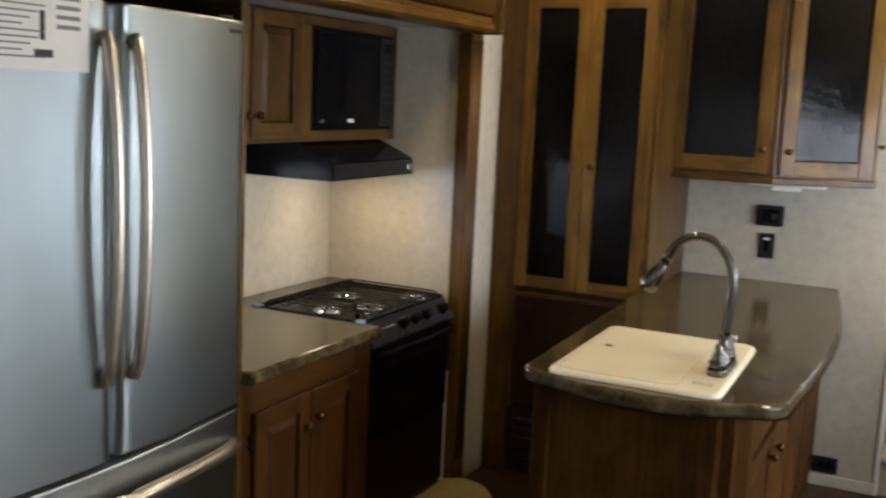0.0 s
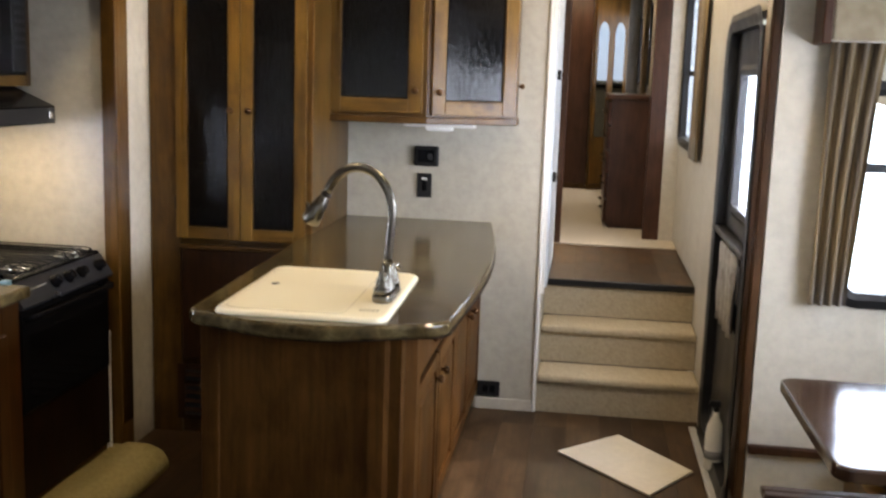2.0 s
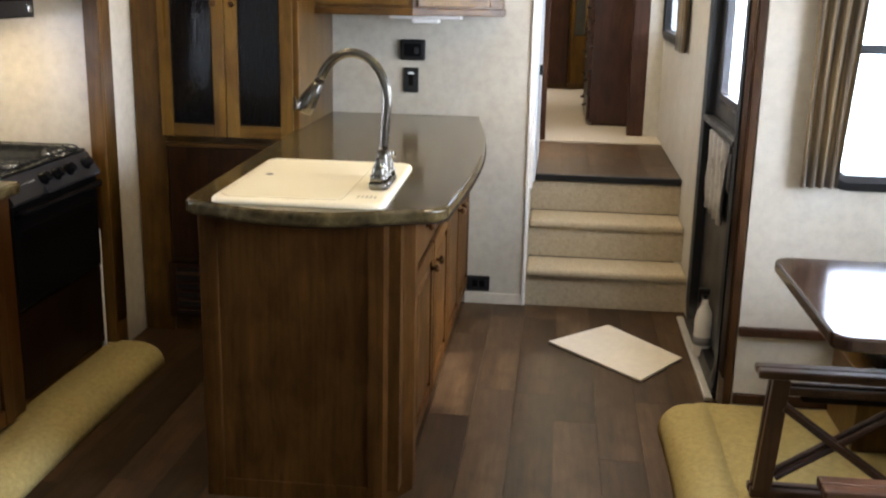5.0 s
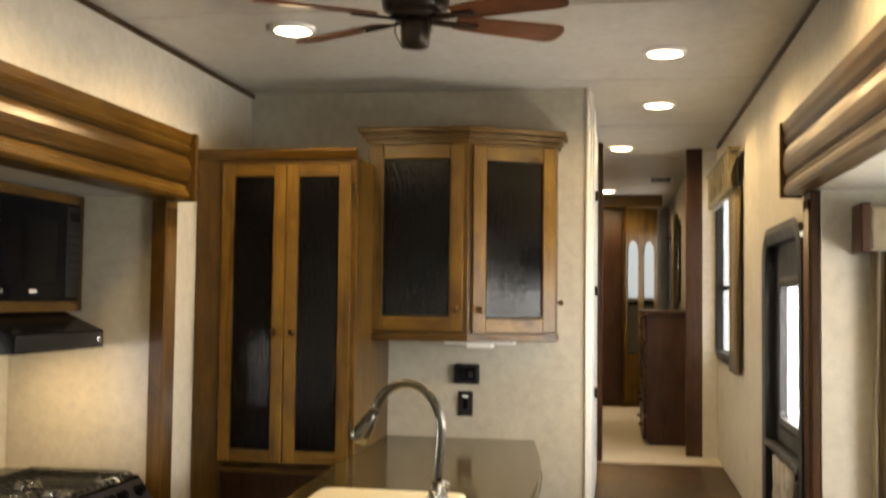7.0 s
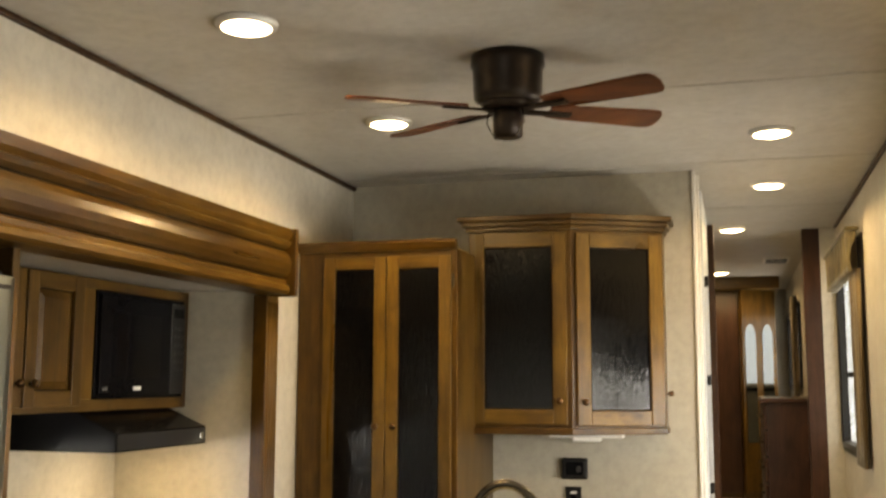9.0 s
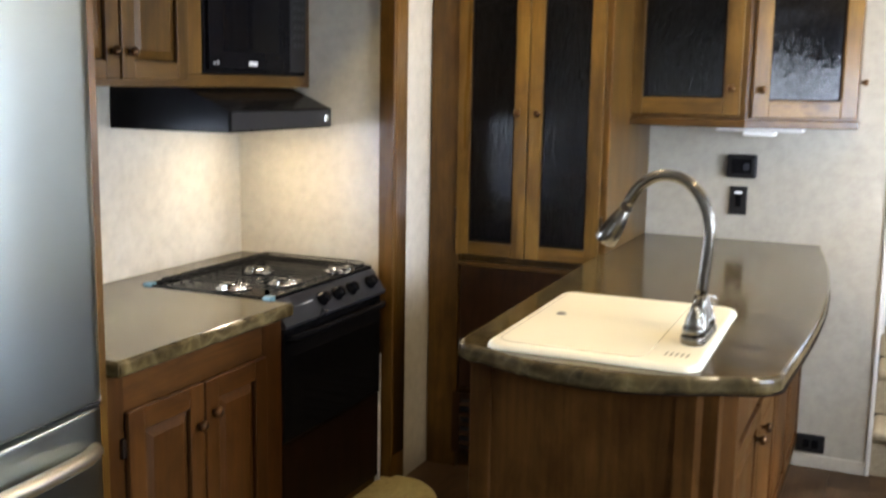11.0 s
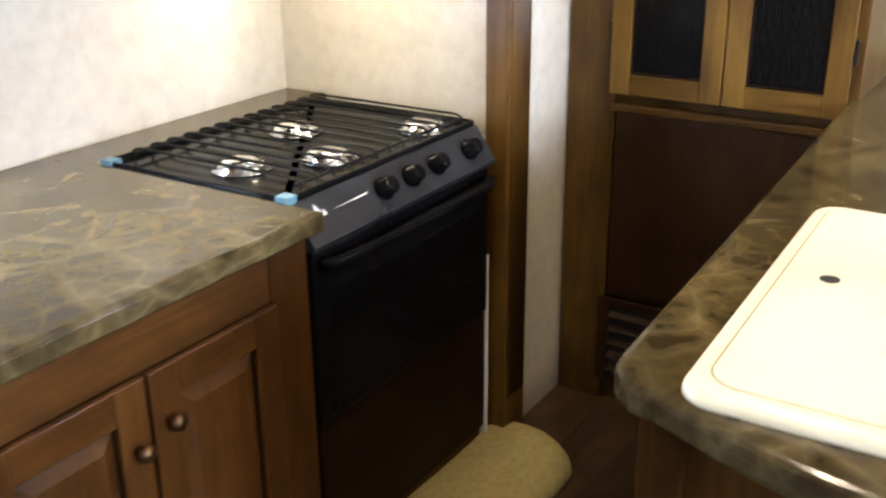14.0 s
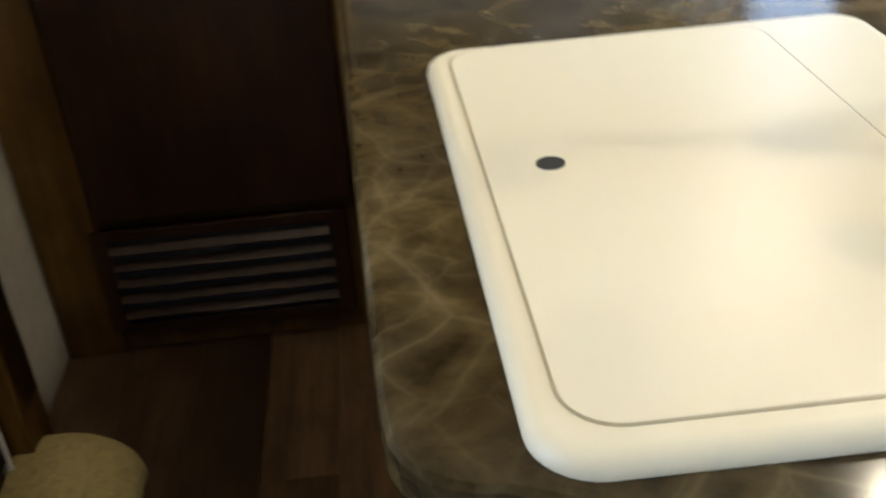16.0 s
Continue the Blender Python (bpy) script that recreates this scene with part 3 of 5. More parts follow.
fluted_post(XL - 0.015, XL + 0.045, 3.45, 3.56, 1, "brown fluted casing at the kitchen opening", M_WOOD)
fluted_post(XR - 0.012, XR + 0.018, 3.225, 3.345, -1, "dark brown casing at the dinette opening", M_CASING)
structure("range_trim_strip", box(-1.66, -1.639, 3.452, 3.474, 0.0, 0.83, 0.003), M_WHITE, "narrow white strip beside the range", "trim")

# carpeted edges of the side rooms
def carpet_roll(x, s, width, height, y0, y1, label):
    """A low rounded bank of carpet with a rounded far end."""
    rng = random.Random(3)
    bm = bmesh.new()
    rings = []
    ys = [y0 + (y1 - 0.1 - y0) * i / 40 for i in range(41)] + [y1 - 0.1 + 0.1 * math.sin(math.pi / 2 * i / 7) for i in range(1, 8)]
    for y in ys:
        f = max(0.0, (y - (y1 - 0.1)) / 0.1)
        k = math.sqrt(max(0.0, 1 - f * f)) * 0.75 + 0.25
        h = height * (0.55 + 0.45 * math.sqrt(max(0.0, 1 - f * f))) + 0.003 * math.sin(9 * y) + rng.uniform(-0.001, 0.001)
        w = width * k + 0.004 * math.sin(6 * y + 1)
        row = [(0, 0), (0, h)]
        for i in range(9):
            a = math.pi / 2 * i / 8
            row.append((w - 0.10 * k + 0.10 * k * math.sin(a), h * math.cos(a) ** 0.8 if i < 8 else 0.0))
        rings.append([bm.verts.new((x + s * o, y, max(0.0, u))) for o, u in row])
    for p, q in zip(rings, rings[1:]):
        for i in range(len(p)):
            bm.faces.new((p[i], p[(i + 1) % len(p)], q[(i + 1) % len(p)], q[i]))
    bm.faces.new(rings[0])
    bm.faces.new(rings[-1])
    bmesh.ops.recalc_face_normals(bm, faces=bm.faces)
    return solid("carpet_edge_roll", bm, M_CARPET, label, "carpet", "structure", smooth=True)


carpet_roll(-1.612, 1, 0.235, 0.080, 0.25, 3.53, "beige carpet roll along the foot of the kitchen cabinets")
carpet_roll(0.74, -1, 0.165, 0.098, 0.25, 3.19, "beige carpet roll along the dinette floor")

# steps and upper floor
for i in range(3):
    st = thing("carpeted_step", (0.43, YB + 0.25 * i, 0.188 * i), "grey beige carpeted step up to the corridor" if i < 2 else "top step with a dark wood-look nosing", "step", "steps to the corridor", "structure")
    y = YB + 0.25 * i
    z = 0.188 * (i + 1)
    part("riser", box(0.047, XR - 0.001, y + 0.012, y + 0.05, 0.188 * i, z - 0.03), M_CARPET_STEP, st)
    if i < 2:
        part("tread", box(0.047, XR - 0.001, y - 0.008, y + 0.262, z - 0.042, z, 0.018, None, 4), M_CARPET_STEP, st)
    else:
        part("nosing", box(0.047, XR - 0.001, y - 0.006, y + 0.04, z - 0.032, z + 0.004, 0.006), M_BLACK_PLASTIC, st, "black nosing strip")
structure("floor_corridor", box(0.045, XR, 5.04, 6.20, ZU - 0.08, ZU - 0.006), M_PLANK_GAP, "brown wood-look corridor floor above the steps", "floor")
structure("floor_bedroom", box(XL, XR, 6.20, 10.9, ZU - 0.08, ZU + 0.006), M_CARPET_BED, "pale carpeted bedroom floor", "floor")
structure("upper_floor_base", box(-1.7, XR, 5.06, 11.0, -0.1, ZU - 0.09), M_PLANK_GAP, "closed base under the upper floor", "floor")

# ---- island ----
isl = thing("kitchen_island", (-0.55, 3.4, 0), "dark stained wooden kitchen island under a marble-look worktop", "island")
IX0, IX1, IY0 = -0.838, -0.225, 2.405
part("body", box(IX0 + 0.02, IX1 - 0.03, IY0 + 0.02, YB - 0.002, 0.045, 0.878), M_ISLAND, isl)
part("toe_kick", box(IX0 + 0.06, IX1 - 0.08, IY0 + 0.07, YB - 0.01, 0.0, 0.045), M_BLACK_PLASTIC, isl)
part("front_panel", box(IX0 + 0.055, -0.345, IY0 + 0.006, IY0 + 0.02, 0.03, 0.878), M_ISLAND, isl)
part("corner_post", box(IX0, IX0 + 0.055, IY0, IY0 + 0.05, 0.0, 0.878, 0.004), M_ISLAND, isl)
part("corner_post", slab([(-0.345, IY0), (-0.30, IY0), (-0.228, IY0 + 0.13), (-0.228, IY0 + 0.19), (-0.345, IY0 + 0.19)], 0.0, 0.878, 0.002), M_ISLAND, isl)
part("base_rail", box(IX0 + 0.055, -0.345, IY0 + 0.001, IY0 + 0.006, 0.0, 0.06, 0.002), M_ISLAND, isl)
dy = (YB - 0.02 - (IY0 + 0.20)) / 4
for i in range(4):
    y = IY0 + 0.20 + dy * i
    cabinet_door(isl, (-0.256, y + 0.008, 0.10), (0, 1, 0), (1, 0, 0), dy - 0.016, 0.56, (0.05 if i % 2 else dy - 0.066, 0.48), "panel", 0.05, M_ISLAND, M_ISLAND)
    fr = part("drawer_front", box(-0.256, -0.236, y + 0.008, y + dy - 0.008, 0.69, 0.85, 0.004), M_ISLAND, isl)
    knob(fr, (-0.236, y + dy / 2, 0.77), (1, 0, 0))
dy = (YB - 0.70 - (IY0 + 0.07)) / 3
for i in range(3):
    y = IY0 + 0.07 + dy * i
    cabinet_door(isl, (IX0 + 0.021, y + dy - 0.008, 0.10), (0, -1, 0), (-1, 0, 0), dy - 0.016, 0.72, (0.05, 0.62), "panel", 0.05, M_ISLAND, M_ISLAND)

# worktop with a bowed front and a bowed long side
out = [(-0.950, YB - 0.003), (-0.880, 2.47)]
for i in range(7):
    a = radians(180 + 90 * i / 6)
    out.append((-0.808 + 0.07 * math.cos(a), 2.44 + 0.07 * math.sin(a)))
for i in range(1, 16):
    f = i / 16
    out.append((-0.808 + 0.593 * f, 2.37 + 0.02 * f - 0.095 * math.sin(math.pi * f)))
for i in range(9):
    a = radians(-80 + 85 * i / 8)
    out.append((-0.215 + 0.09 * math.cos(a), 2.48 + 0.09 * math.sin(a)))
for i in range(1, 14):
    f = i / 14
    out.append((-0.125 - 0.075 * f + 0.06 * math.sin(math.pi * f), 2.50 + (YB - 0.003 - 2.50) * f))
out.append((-0.2, YB - 0.003))
top = thing("island_worktop", (-0.55, 3.4, 0.879), "brown marble-look laminate worktop with a bowed edge", "worktop")
part("top", slab(out, 0.879, 0.920, 0.012), M_MARBLE, top)
# added dark sheet: shade below the worktop's edge, put in as colour
part("edge_line", slab([(x * 0.985, y + 0.012) for x, y in out], 0.8755, 0.8792), M_GLAZE_SHADE, top, "dark sheet painted as the shade under the worktop")

# sink with its cover board
SKX0, SKX1, SKY0, SKY1 = -0.792, -0.294, 2.365, 3.05
sk = thing("kitchen_sink", (-0.57, 2.74, 0.92), "cream enamel sink closed by a fitted cover board", "sink")


def skew(pts):
    """The outline with its far end drawn slightly to the side, as the basin is set in the worktop."""
    return [(x - 0.016 * (y - 2.4) / 0.7, y) for x, y in pts]


rim = slab(skew(round_rect(SKX0, SKX1, SKY0, SKY1, 0.045)), 0.9195, 0.9355, 0.0145, 8, True)
f = max((f for f in rim.faces if f.normal.z > 0.9), key=lambda q: q.calc_area())
bmesh.ops.inset_region(rim, faces=[f], thickness=0.002, depth=0.0)
part("rim", rim, M_SINK, sk, "", True)
# no real recess: a thin darker sheet paints the groove's shade
part("groove", slab(skew(round_rect(SKX0 + 0.023, -0.417, SKY0 + 0.027, SKY1 - 0.018, 0.04)), 0.9340, 0.9362), M_GROOVE_SHADE, sk, "darker ring painted as the groove's shade round the board")
part("cover_board", slab(skew(round_rect(SKX0 + 0.0252, -0.4185, SKY0 + 0.0292, SKY1 - 0.0195, 0.038)), 0.9330, 0.9369, 0.0015, 2, True), M_SINK, sk, "cream cover board with a finger hole")
# hole is not cut; a black disc paints the dark inside it
part("finger_hole", slab([(-0.717 + 0.013 * math.cos(t * 0.3927), 2.735 + 0.013 * math.sin(t * 0.3927)) for t in range(16)], 0.9370, 0.9375), M_PRINT_SHADE_BLACK, sk, "flat black disc painted as the shade in the finger hole")
# slots are not cut: flat bars carry their shade as colour
for i in range(5):
    part("drain_slot", box(-0.385 + 0.012 * i, -0.380 + 0.012 * i, 2.44, 2.475, 0.9356, 0.9362), M_GROOVE_SHADE, sk)

fc = thing("kitchen_faucet", (-0.345, 2.66, 0.939), "brushed nickel gooseneck faucet with two handles and a pull-down sprayer", "faucet")
FCX, FCY = -0.345, 2.645
part("base_plate", slab(round_rect(FCX - 0.030, FCX + 0.030, FCY - 0.098, FCY + 0.098, 0.029), 0.9345, 0.957, 0.006), M_NICKEL, fc, "", True)
part("body", turned([(0.027, 0), (0.027, 0.012), (0.021, 0.022), (0.0225, 0.045), (0.018, 0.07), (0.0155, 0.085)], (FCX, FCY, 0.956), (0, 0, 1)), M_NICKEL, fc, "", True)
pts = [(FCX + 0.012 * i / 6, FCY, 1.03 + 0.026 * i) for i in range(7)]
ARC = 0.106
for i in range(1, 17):
    a = radians(158 * i / 16)
    pts.append((FCX + 0.012 - ARC + ARC * math.cos(a), FCY + 0.012 * i / 17, 1.186 + 0.136 * math.sin(a)))
part("spout", tube(pts, 0.0138, 16), M_NICKEL, fc, "", True)
e = Vector(pts[-1])
d = (Vector(pts[-1]) - Vector(pts[-3])).normalized()
d = (d + Vector((-0.10, 0, 0))).normalized()
part("spray_head", tube([e, e + d * 0.014, e + d * 0.018, e + d * 0.045, e + d * 0.075, e + d * 0.098, e + d * 0.104], 0.016, 18, [0.0150, 0.0150, 0.0180, 0.0235, 0.0280, 0.0295, 0.0240]), M_NICKEL, fc, "", True)
part("collar", turned([(0.016, 0), (0.0185, 0.005), (0.016, 0.010)], e - d * 0.004, d), M_BRONZE, fc, "dark ring", True)
part("spray_button", box(-0.006, 0.006, -0.004, 0.004, -0.014, 0.014, 0.003, Matrix.Translation(e + d * 0.055 + Vector((0.022, -0.010, 0.010)))), M_BLACK_PLASTIC, fc, "dark spray button")
for sy in (-1, 1):
    hy = FCY + sy * 0.066
    hb = part("handle_base", turned([(0.027, 0), (0.027, 0.020), (0.021, 0.024), (0.0225, 0.031), (0.018, 0.045), (0.0125, 0.058), (0.0135, 0.063), (0.009, 0.072), (0.003, 0.075)], (FCX, hy, 0.956), (0, 0, 1), 18), M_NICKEL, fc, "", True)
    part("lever", tube([(FCX, hy, 1.019), (FCX + 0.008, hy + sy * 0.014, 1.023), (FCX + 0.014, hy + sy * 0.028, 1.018), (FCX + 0.018, hy + sy * 0.040, 1.008)], 0.006, 10, [0.007, 0.006, 0.0055, 0.0070]), M_CHROME, hb, "bright lever", True)

# ---- pantry ----
PY = 3.85
pn = thing("pantry_cabinet", (-1.26, 4.17, 0), "tall brown wooden pantry with two narrow dark glass doors", "cabinet")
PX0, PX1 = XL + 0.004, -0.905
part("body", box(PX0, PX1, PY + 0.02, YB - 0.002, 0, 2.165), M_WOOD, pn)
part("face_stile", box(PX0, -1.485, PY, PY + 0.02, 0, 2.165, 0.002), M_WOOD, pn)
part("face_stile", box(-0.935, PX1, PY, PY + 0.02, 0, 2.165, 0.002), M_WOOD, pn)
part("face_rail", box(-1.485, -0.935, PY + 0.001, PY + 0.02, 2.125, 2.165, 0.002), M_WOOD_X, pn)
part("crown", extruded([(0, 0), (0.012, 0), (0.02, 0.012), (0.034, 0.03), (0.034, 0.042), (0, 0.042)], (PX0, PY + 0.001, 2.160), (PX1, PY + 0.001, 2.160), (0, -1, 0)), M_WOOD_X, pn)
for a, b, k in ((-1.495, -1.213, 0.245), (-1.209, -0.927, 0.037)):
    cabinet_door(pn, (a, PY, 0.875), (1, 0, 0), (0, -1, 0), b - a, 1.26, (k, 0.55), "glass", 0.052)
for hx in (-1.503, -0.926):
    for z in (1.00, 2.00):
        part("hinge", box(hx, hx + 0.009, PY - 0.018, PY + 0.001, z, z + 0.055, 0.002), M_BRONZE, pn, "dark hinge")
part("lower_panel", box(-1.475, -0.945, PY - 0.012, PY, 0.34, 0.83, 0.004), M_PANEL, pn, "dark plain lower panel")
part("panel_moulding", box(-1.49, -0.93, PY - 0.016, PY, 0.83, 0.85, 0.004), M_WOOD_X, pn)
part("louvre_frame", joined(box(-1.50, -1.465, PY - 0.012, PY, 0.065, 0.315, 0.003), box(-1.0, -0.965, PY - 0.012, PY, 0.065, 0.315, 0.003), box(-1.465, -1.0, PY - 0.012, PY, 0.29, 0.315, 0.003), box(-1.465, -1.0, PY - 0.012, PY, 0.065, 0.085, 0.003)), M_PANEL, pn)
# black sheet stands in for the shade between the slats
part("louvre_shadow", box(-1.465, -1.0, PY - 0.002, PY, 0.085, 0.29), M_PRINT_SHADE_BLACK, pn, "black sheet painted as the shade behind the slats")
for i in range(5):
    z = 0.108 + 0.040 * i
    part("louvre_slat", box(-0.232, 0.232, -0.011, 0.011, -0.0035, 0.0035, 0.001, pose(-1.2325, PY - 0.012, z, 38, 0, 0)), M_PANEL, pn)

# ---- wall cabinet beside the pantry, with one slanted door ----
wc = thing("wall_cabinet", (-0.53, 4.32, 1.40), "golden brown wall cabinet with dark glass doors", "cabinet")
CY = 4.16
CXA, CXB, CXC = -0.935, -0.478, -0.10
YC = 4.37
outl = [(CXA, YB - 0.002), (CXA, CY), (CXB, CY), (CXC, YC), (CXC, YB - 0.002)]
part("body", slab(outl, 1.40, 2.275), M_WOOD, wc)
part("bottom_rail", slab([(CXA - 0.006, YB - 0.002), (CXA - 0.006, CY - 0.022), (CXB + 0.004, CY - 0.022), (CXC + 0.008, YC - 0.02), (CXC + 0.008, YB - 0.002)], 1.385, 1.415, 0.004), M_WOOD_X, wc)


def grown(k):
    return [(CXA - k, YB - 0.002), (CXA - k, CY - k), (CXB + 0.3 * k, CY - k), (CXC + k, YC - 0.8 * k), (CXC + k, YB - 0.002)]


part("crown", joined(slab(grown(0.012), 2.272, 2.292, 0.003), slab(grown(0.026), 2.292, 2.314, 0.004), slab(grown(0.044), 2.314, 2.338, 0.004)), M_WOOD_X, wc)
cabinet_door(wc, (CXA + 0.012, CY, 1.43), (1, 0, 0), (0, -1, 0), CXB - CXA - 0.03, 0.83, (CXB - CXA - 0.06, 0.10), "glass", 0.062)
ub = Vector((CXC - CXB, YC - CY, 0)).normalized()
nb = Vector((ub.y, -ub.x, 0))
ob0 = Vector((CXB, CY, 1.425)) + ub * 0.018
cabinet_door(wc, ob0, ub, nb, (Vector((CXC, YC, 0)) - Vector((CXB, CY, 0))).length - 0.03, 0.83, (0.03, 0.10), "glass", 0.062)
for z in (1.50, 2.12):
    part("hinge", box(CXA + 0.003, CXA + 0.011, CY - 0.018, CY + 0.001, z, z + 0.055, 0.002), M_BRONZE, wc, "dark hinge")
knob(wc, (CXC + 0.002, 4.44, 1.56), (1, 0, 0), 0.012)
ul = thing("under_cabinet_light", (-0.45, 4.33, 1.36), "white plastic lamp fixed under the wall cabinet", "lamp")
part("housing", box(-0.60, -0.28, 4.28, 4.38, 1.368, 1.385, 0.005), M_WHITE, ul)
part("diffuser", box(-0.50, -0.38, 4.285, 4.375, 1.350, 1.368, 0.008), M_PAPER, ul, "milky diffuser")

# fittings on the wall
th = thing("wall_thermostat", (-0.52, 4.497, 1.19), "black wall control panel", "control panel")
part("case", box(-0.582, -0.462, 4.478, 4.499, 1.172, 1.268, 0.012, None, 3), M_BLACK_PLASTIC, th)
part("bezel", box(-0.562, -0.482, 4.474, 4.478, 1.190, 1.250, 0.003), M_BLACK, th)
part("button", box(-0.512, -0.492, 4.471, 4.474, 1.205, 1.232, 0.002), M_GREY_PANEL, th)
sw = thing("light_switch", (-0.53, 4.497, 1.02), "black wall switch plate", "switch")
part("plate", box(-0.565, -0.494, 4.490, 4.499, 1.022, 1.138, 0.003), M_BLACK_PLASTIC, sw)
part("rocker", box(-0.540, -0.518, 4.485, 4.490, 1.055, 1.105, 0.002), M_BLACK, sw)
part("label", box(-0.543, -0.515, 4.488, 4.490, 1.108, 1.117), M_PAPER, sw, "small white mark")
so = thing("wall_socket", (-0.19, 4.497, 0.06), "black power socket low on the wall", "socket")
part("plate", box(-0.240, -0.128, 4.488, 4.499, 0.065, 0.140, 0.005), M_BLACK_PLASTIC, so)
for dx in (-0.212, -0.178):
    part("outlet", box(dx, dx + 0.026, 4.483, 4.488, 0.085, 0.120, 0.004), M_BLACK, so)

# ---- kitchen run ----
bc = thing("base_cabinet", (-1.9, 2.35, 0), "brown wooden base cabinet with two raised-panel doors", "cabinet")
part("body", box(SX + 0.002, -1.615, 2.0, 2.748, 0.0, 0.834), M_BASE, bc)
part("face_stile", box(-1.615, -1.595, 1.998, 2.06, 0.0, 0.834, 0.002), M_BASE, bc)
part("face_stile", box(-1.615, -1.595, 2.65, 2.75, 0.0, 0.834, 0.002), M_BASE, bc)
part("face_rail", box(-1.615, -1.596, 2.06, 2.65, 0.725, 0.834, 0.002), M_BASE_Y, bc)
part("face_rail", box(-1.615, -1.596, 2.06, 2.65, 0.0, 0.11, 0.002), M_BASE_Y, bc)
cabinet_door(bc, (-1.595, 2.055, 0.09), (0, 1, 0), (1, 0, 0), 0.292, 0.645, (0.264, 0.535), "panel", 0.058, M_BASE, M_BASE_Y)
cabinet_door(bc, (-1.595, 2.355, 0.09), (0, 1, 0), (1, 0, 0), 0.29, 0.645, (0.03, 0.555), "panel", 0.058, M_BASE, M_BASE_Y)
for z in (0.20, 0.62):
    part("hinge", box(-1.595, -1.583, 2.041, 2.054, z, z + 0.05, 0.002), M_BRONZE, bc, "dark hinge")
kw = thing("kitchen_worktop", (-1.9, 2.6, 0.835), "grey brown marble-look worktop running behind the range", "worktop")
part("edge_band", box(-1.5535, -1.5505, 2.004, 2.743, 0.842, 0.869, 0.001), M_MARBLE, kw)
part("top", slab([(SX + 0.002, 1.999), (-1.553, 1.999), (-1.553, 2.752), (-2.115, 2.752), (-2.115, 3.478), (SX + 0.002, 3.478)], 0.835, 0.876, 0.009), M_MARBLE, kw)

# fridge side panel
structure("fridge_side_panel", box(SX + 0.002, -1.585, 1.968, 1.996, 0.0, 1.965, 0.003), M_WOOD, "brown wooden panel between fridge and worktop", "panel")

# gas range
rg = thing("gas_range", (-1.9, 3.1, 0), "black built-in gas range with four burners", "range")
RY0, RY1, RX0, RX1 = 2.766, 3.410, -2.105, -1.640
part("body", box(RX0, -1.625, RY0, RY1, 0.0, 0.80), M_BLACK, rg)
tr = slab(round_rect(RX0 - 0.008, RX1 + 0.004, RY0 - 0.012, RY1 + 0.004, 0.015), 0.862, 0.881, 0.005)
f = max((f for f in tr.faces if f.normal.z > 0.9), key=lambda q: q.calc_area())
bmesh.ops.inset_region(tr, faces=[f], thickness=0.022, depth=0.0)
for v in f.verts:
    v.co.z -= 0.012
part("cooktop", tr, M_BLACK, rg)
part("chassis", box(RX0 + 0.01, RX1 - 0.005, RY0, RY1, 0.80, 0.862), M_BLACK, rg)
for fx, fy in ((0.47, 0.18), (0.66, 0.60), (0.24, 0.40), (0.16, 0.85)):
    x, y = RX1 - fx * (RX1 - RX0), RY0 + fy * (RY1 - RY0)
    b = part("burner", turned([(0.060, 0), (0.060, 0.004), (0.048, 0.007), (0.050, 0.010), (0.046, 0.012), (0.044, 0.016)], (x, y, 0.869), (0, 0, 1)), M_CHROME, rg, "bright metal burner", True)
    part("burner_cap", turned([(0.039, 0), (0.040, 0.003), (0.034, 0.006), (0.018, 0.008), (0.004, 0.0085)], (x, y, 0.885), (0, 0, 1)), M_CHROME, b, "", True)
gr = part("grate", rod((RX0 + 0.02, RY0 + 0.045, 0.885), (RX0 + 0.02, RY1 - 0.02, 0.885), 0.0035, 8), M_BLACK_MATT, rg)
part("grate_rail", rod((RX1 - 0.025, RY0 + 0.045, 0.885), (RX1 - 0.025, RY1 - 0.02, 0.885), 0.0035, 8), M_BLACK_MATT, gr)
for i in range(13):
    y = RY0 + 0.055 + (RY1 - RY0 - 0.08) * i / 12
    part("grate_bar", tube([(RX0 + 0.012, y, 0.876), (RX0 + 0.014, y, 0.890), (RX0 + 0.03, y, 0.895), (RX1 - 0.035, y, 0.895), (RX1 - 0.019, y, 0.890), (RX1 - 0.017, y, 0.876)], 0.0031, 6), M_BLACK_MATT, gr, "", True)
cp = part("control_panel", extruded([(0, 0.785), (0.058, 0.785), (0.062, 0.795), (0.012, 0.868), (0, 0.872)], (-1.645, RY0 - 0.006, 0), (-1.645, RY1, 0), (1, 0, 0)), M_CONTROL, rg)
pn_n = Vector((0.82, 0, 0.57)).normalized()
for y in (3.005, 3.100, 3.195, 3.330):
    part("control_knob", turned([(0.023, 0), (0.024, 0.006), (0.019, 0.010), (0.018, 0.028), (0.014, 0.031)], (-1.607, y, 0.834), pn_n, 16), M_BLACK, cp, "", True)
lg = bmesh.new()
o = Vector((-1.6115, 2.80, 0.8345))
up = Vector((-0.565, 0, 0.825))
for tri in (((0, 0), (0.024, 0), (0.012, 0.028)), ((0.024, 0), (0.034, 0), (0.028, 0.014)), ((0.050, 0.003), (0.16, 0.003), (0.16, 0.0065))):
    lg.faces.new([lg.verts.new(o + Vector((0, a, 0)) + up * c + pn_n * 0.0015) for a, c in tri])
part("emblem", lg, M_PAPER, cp, "small white emblem")
od = part("oven_door", box(-1.625, -1.600, RY0 + 0.004, RY1 - 0.004, 0.42, 0.778, 0.005), M_BLACK, rg)
part("oven_window", box(-1.600, -1.598, RY0 + 0.05, RY1 - 0.05, 0.45, 0.69, 0.001), M_OVEN_GLASS, od, "black oven glass")
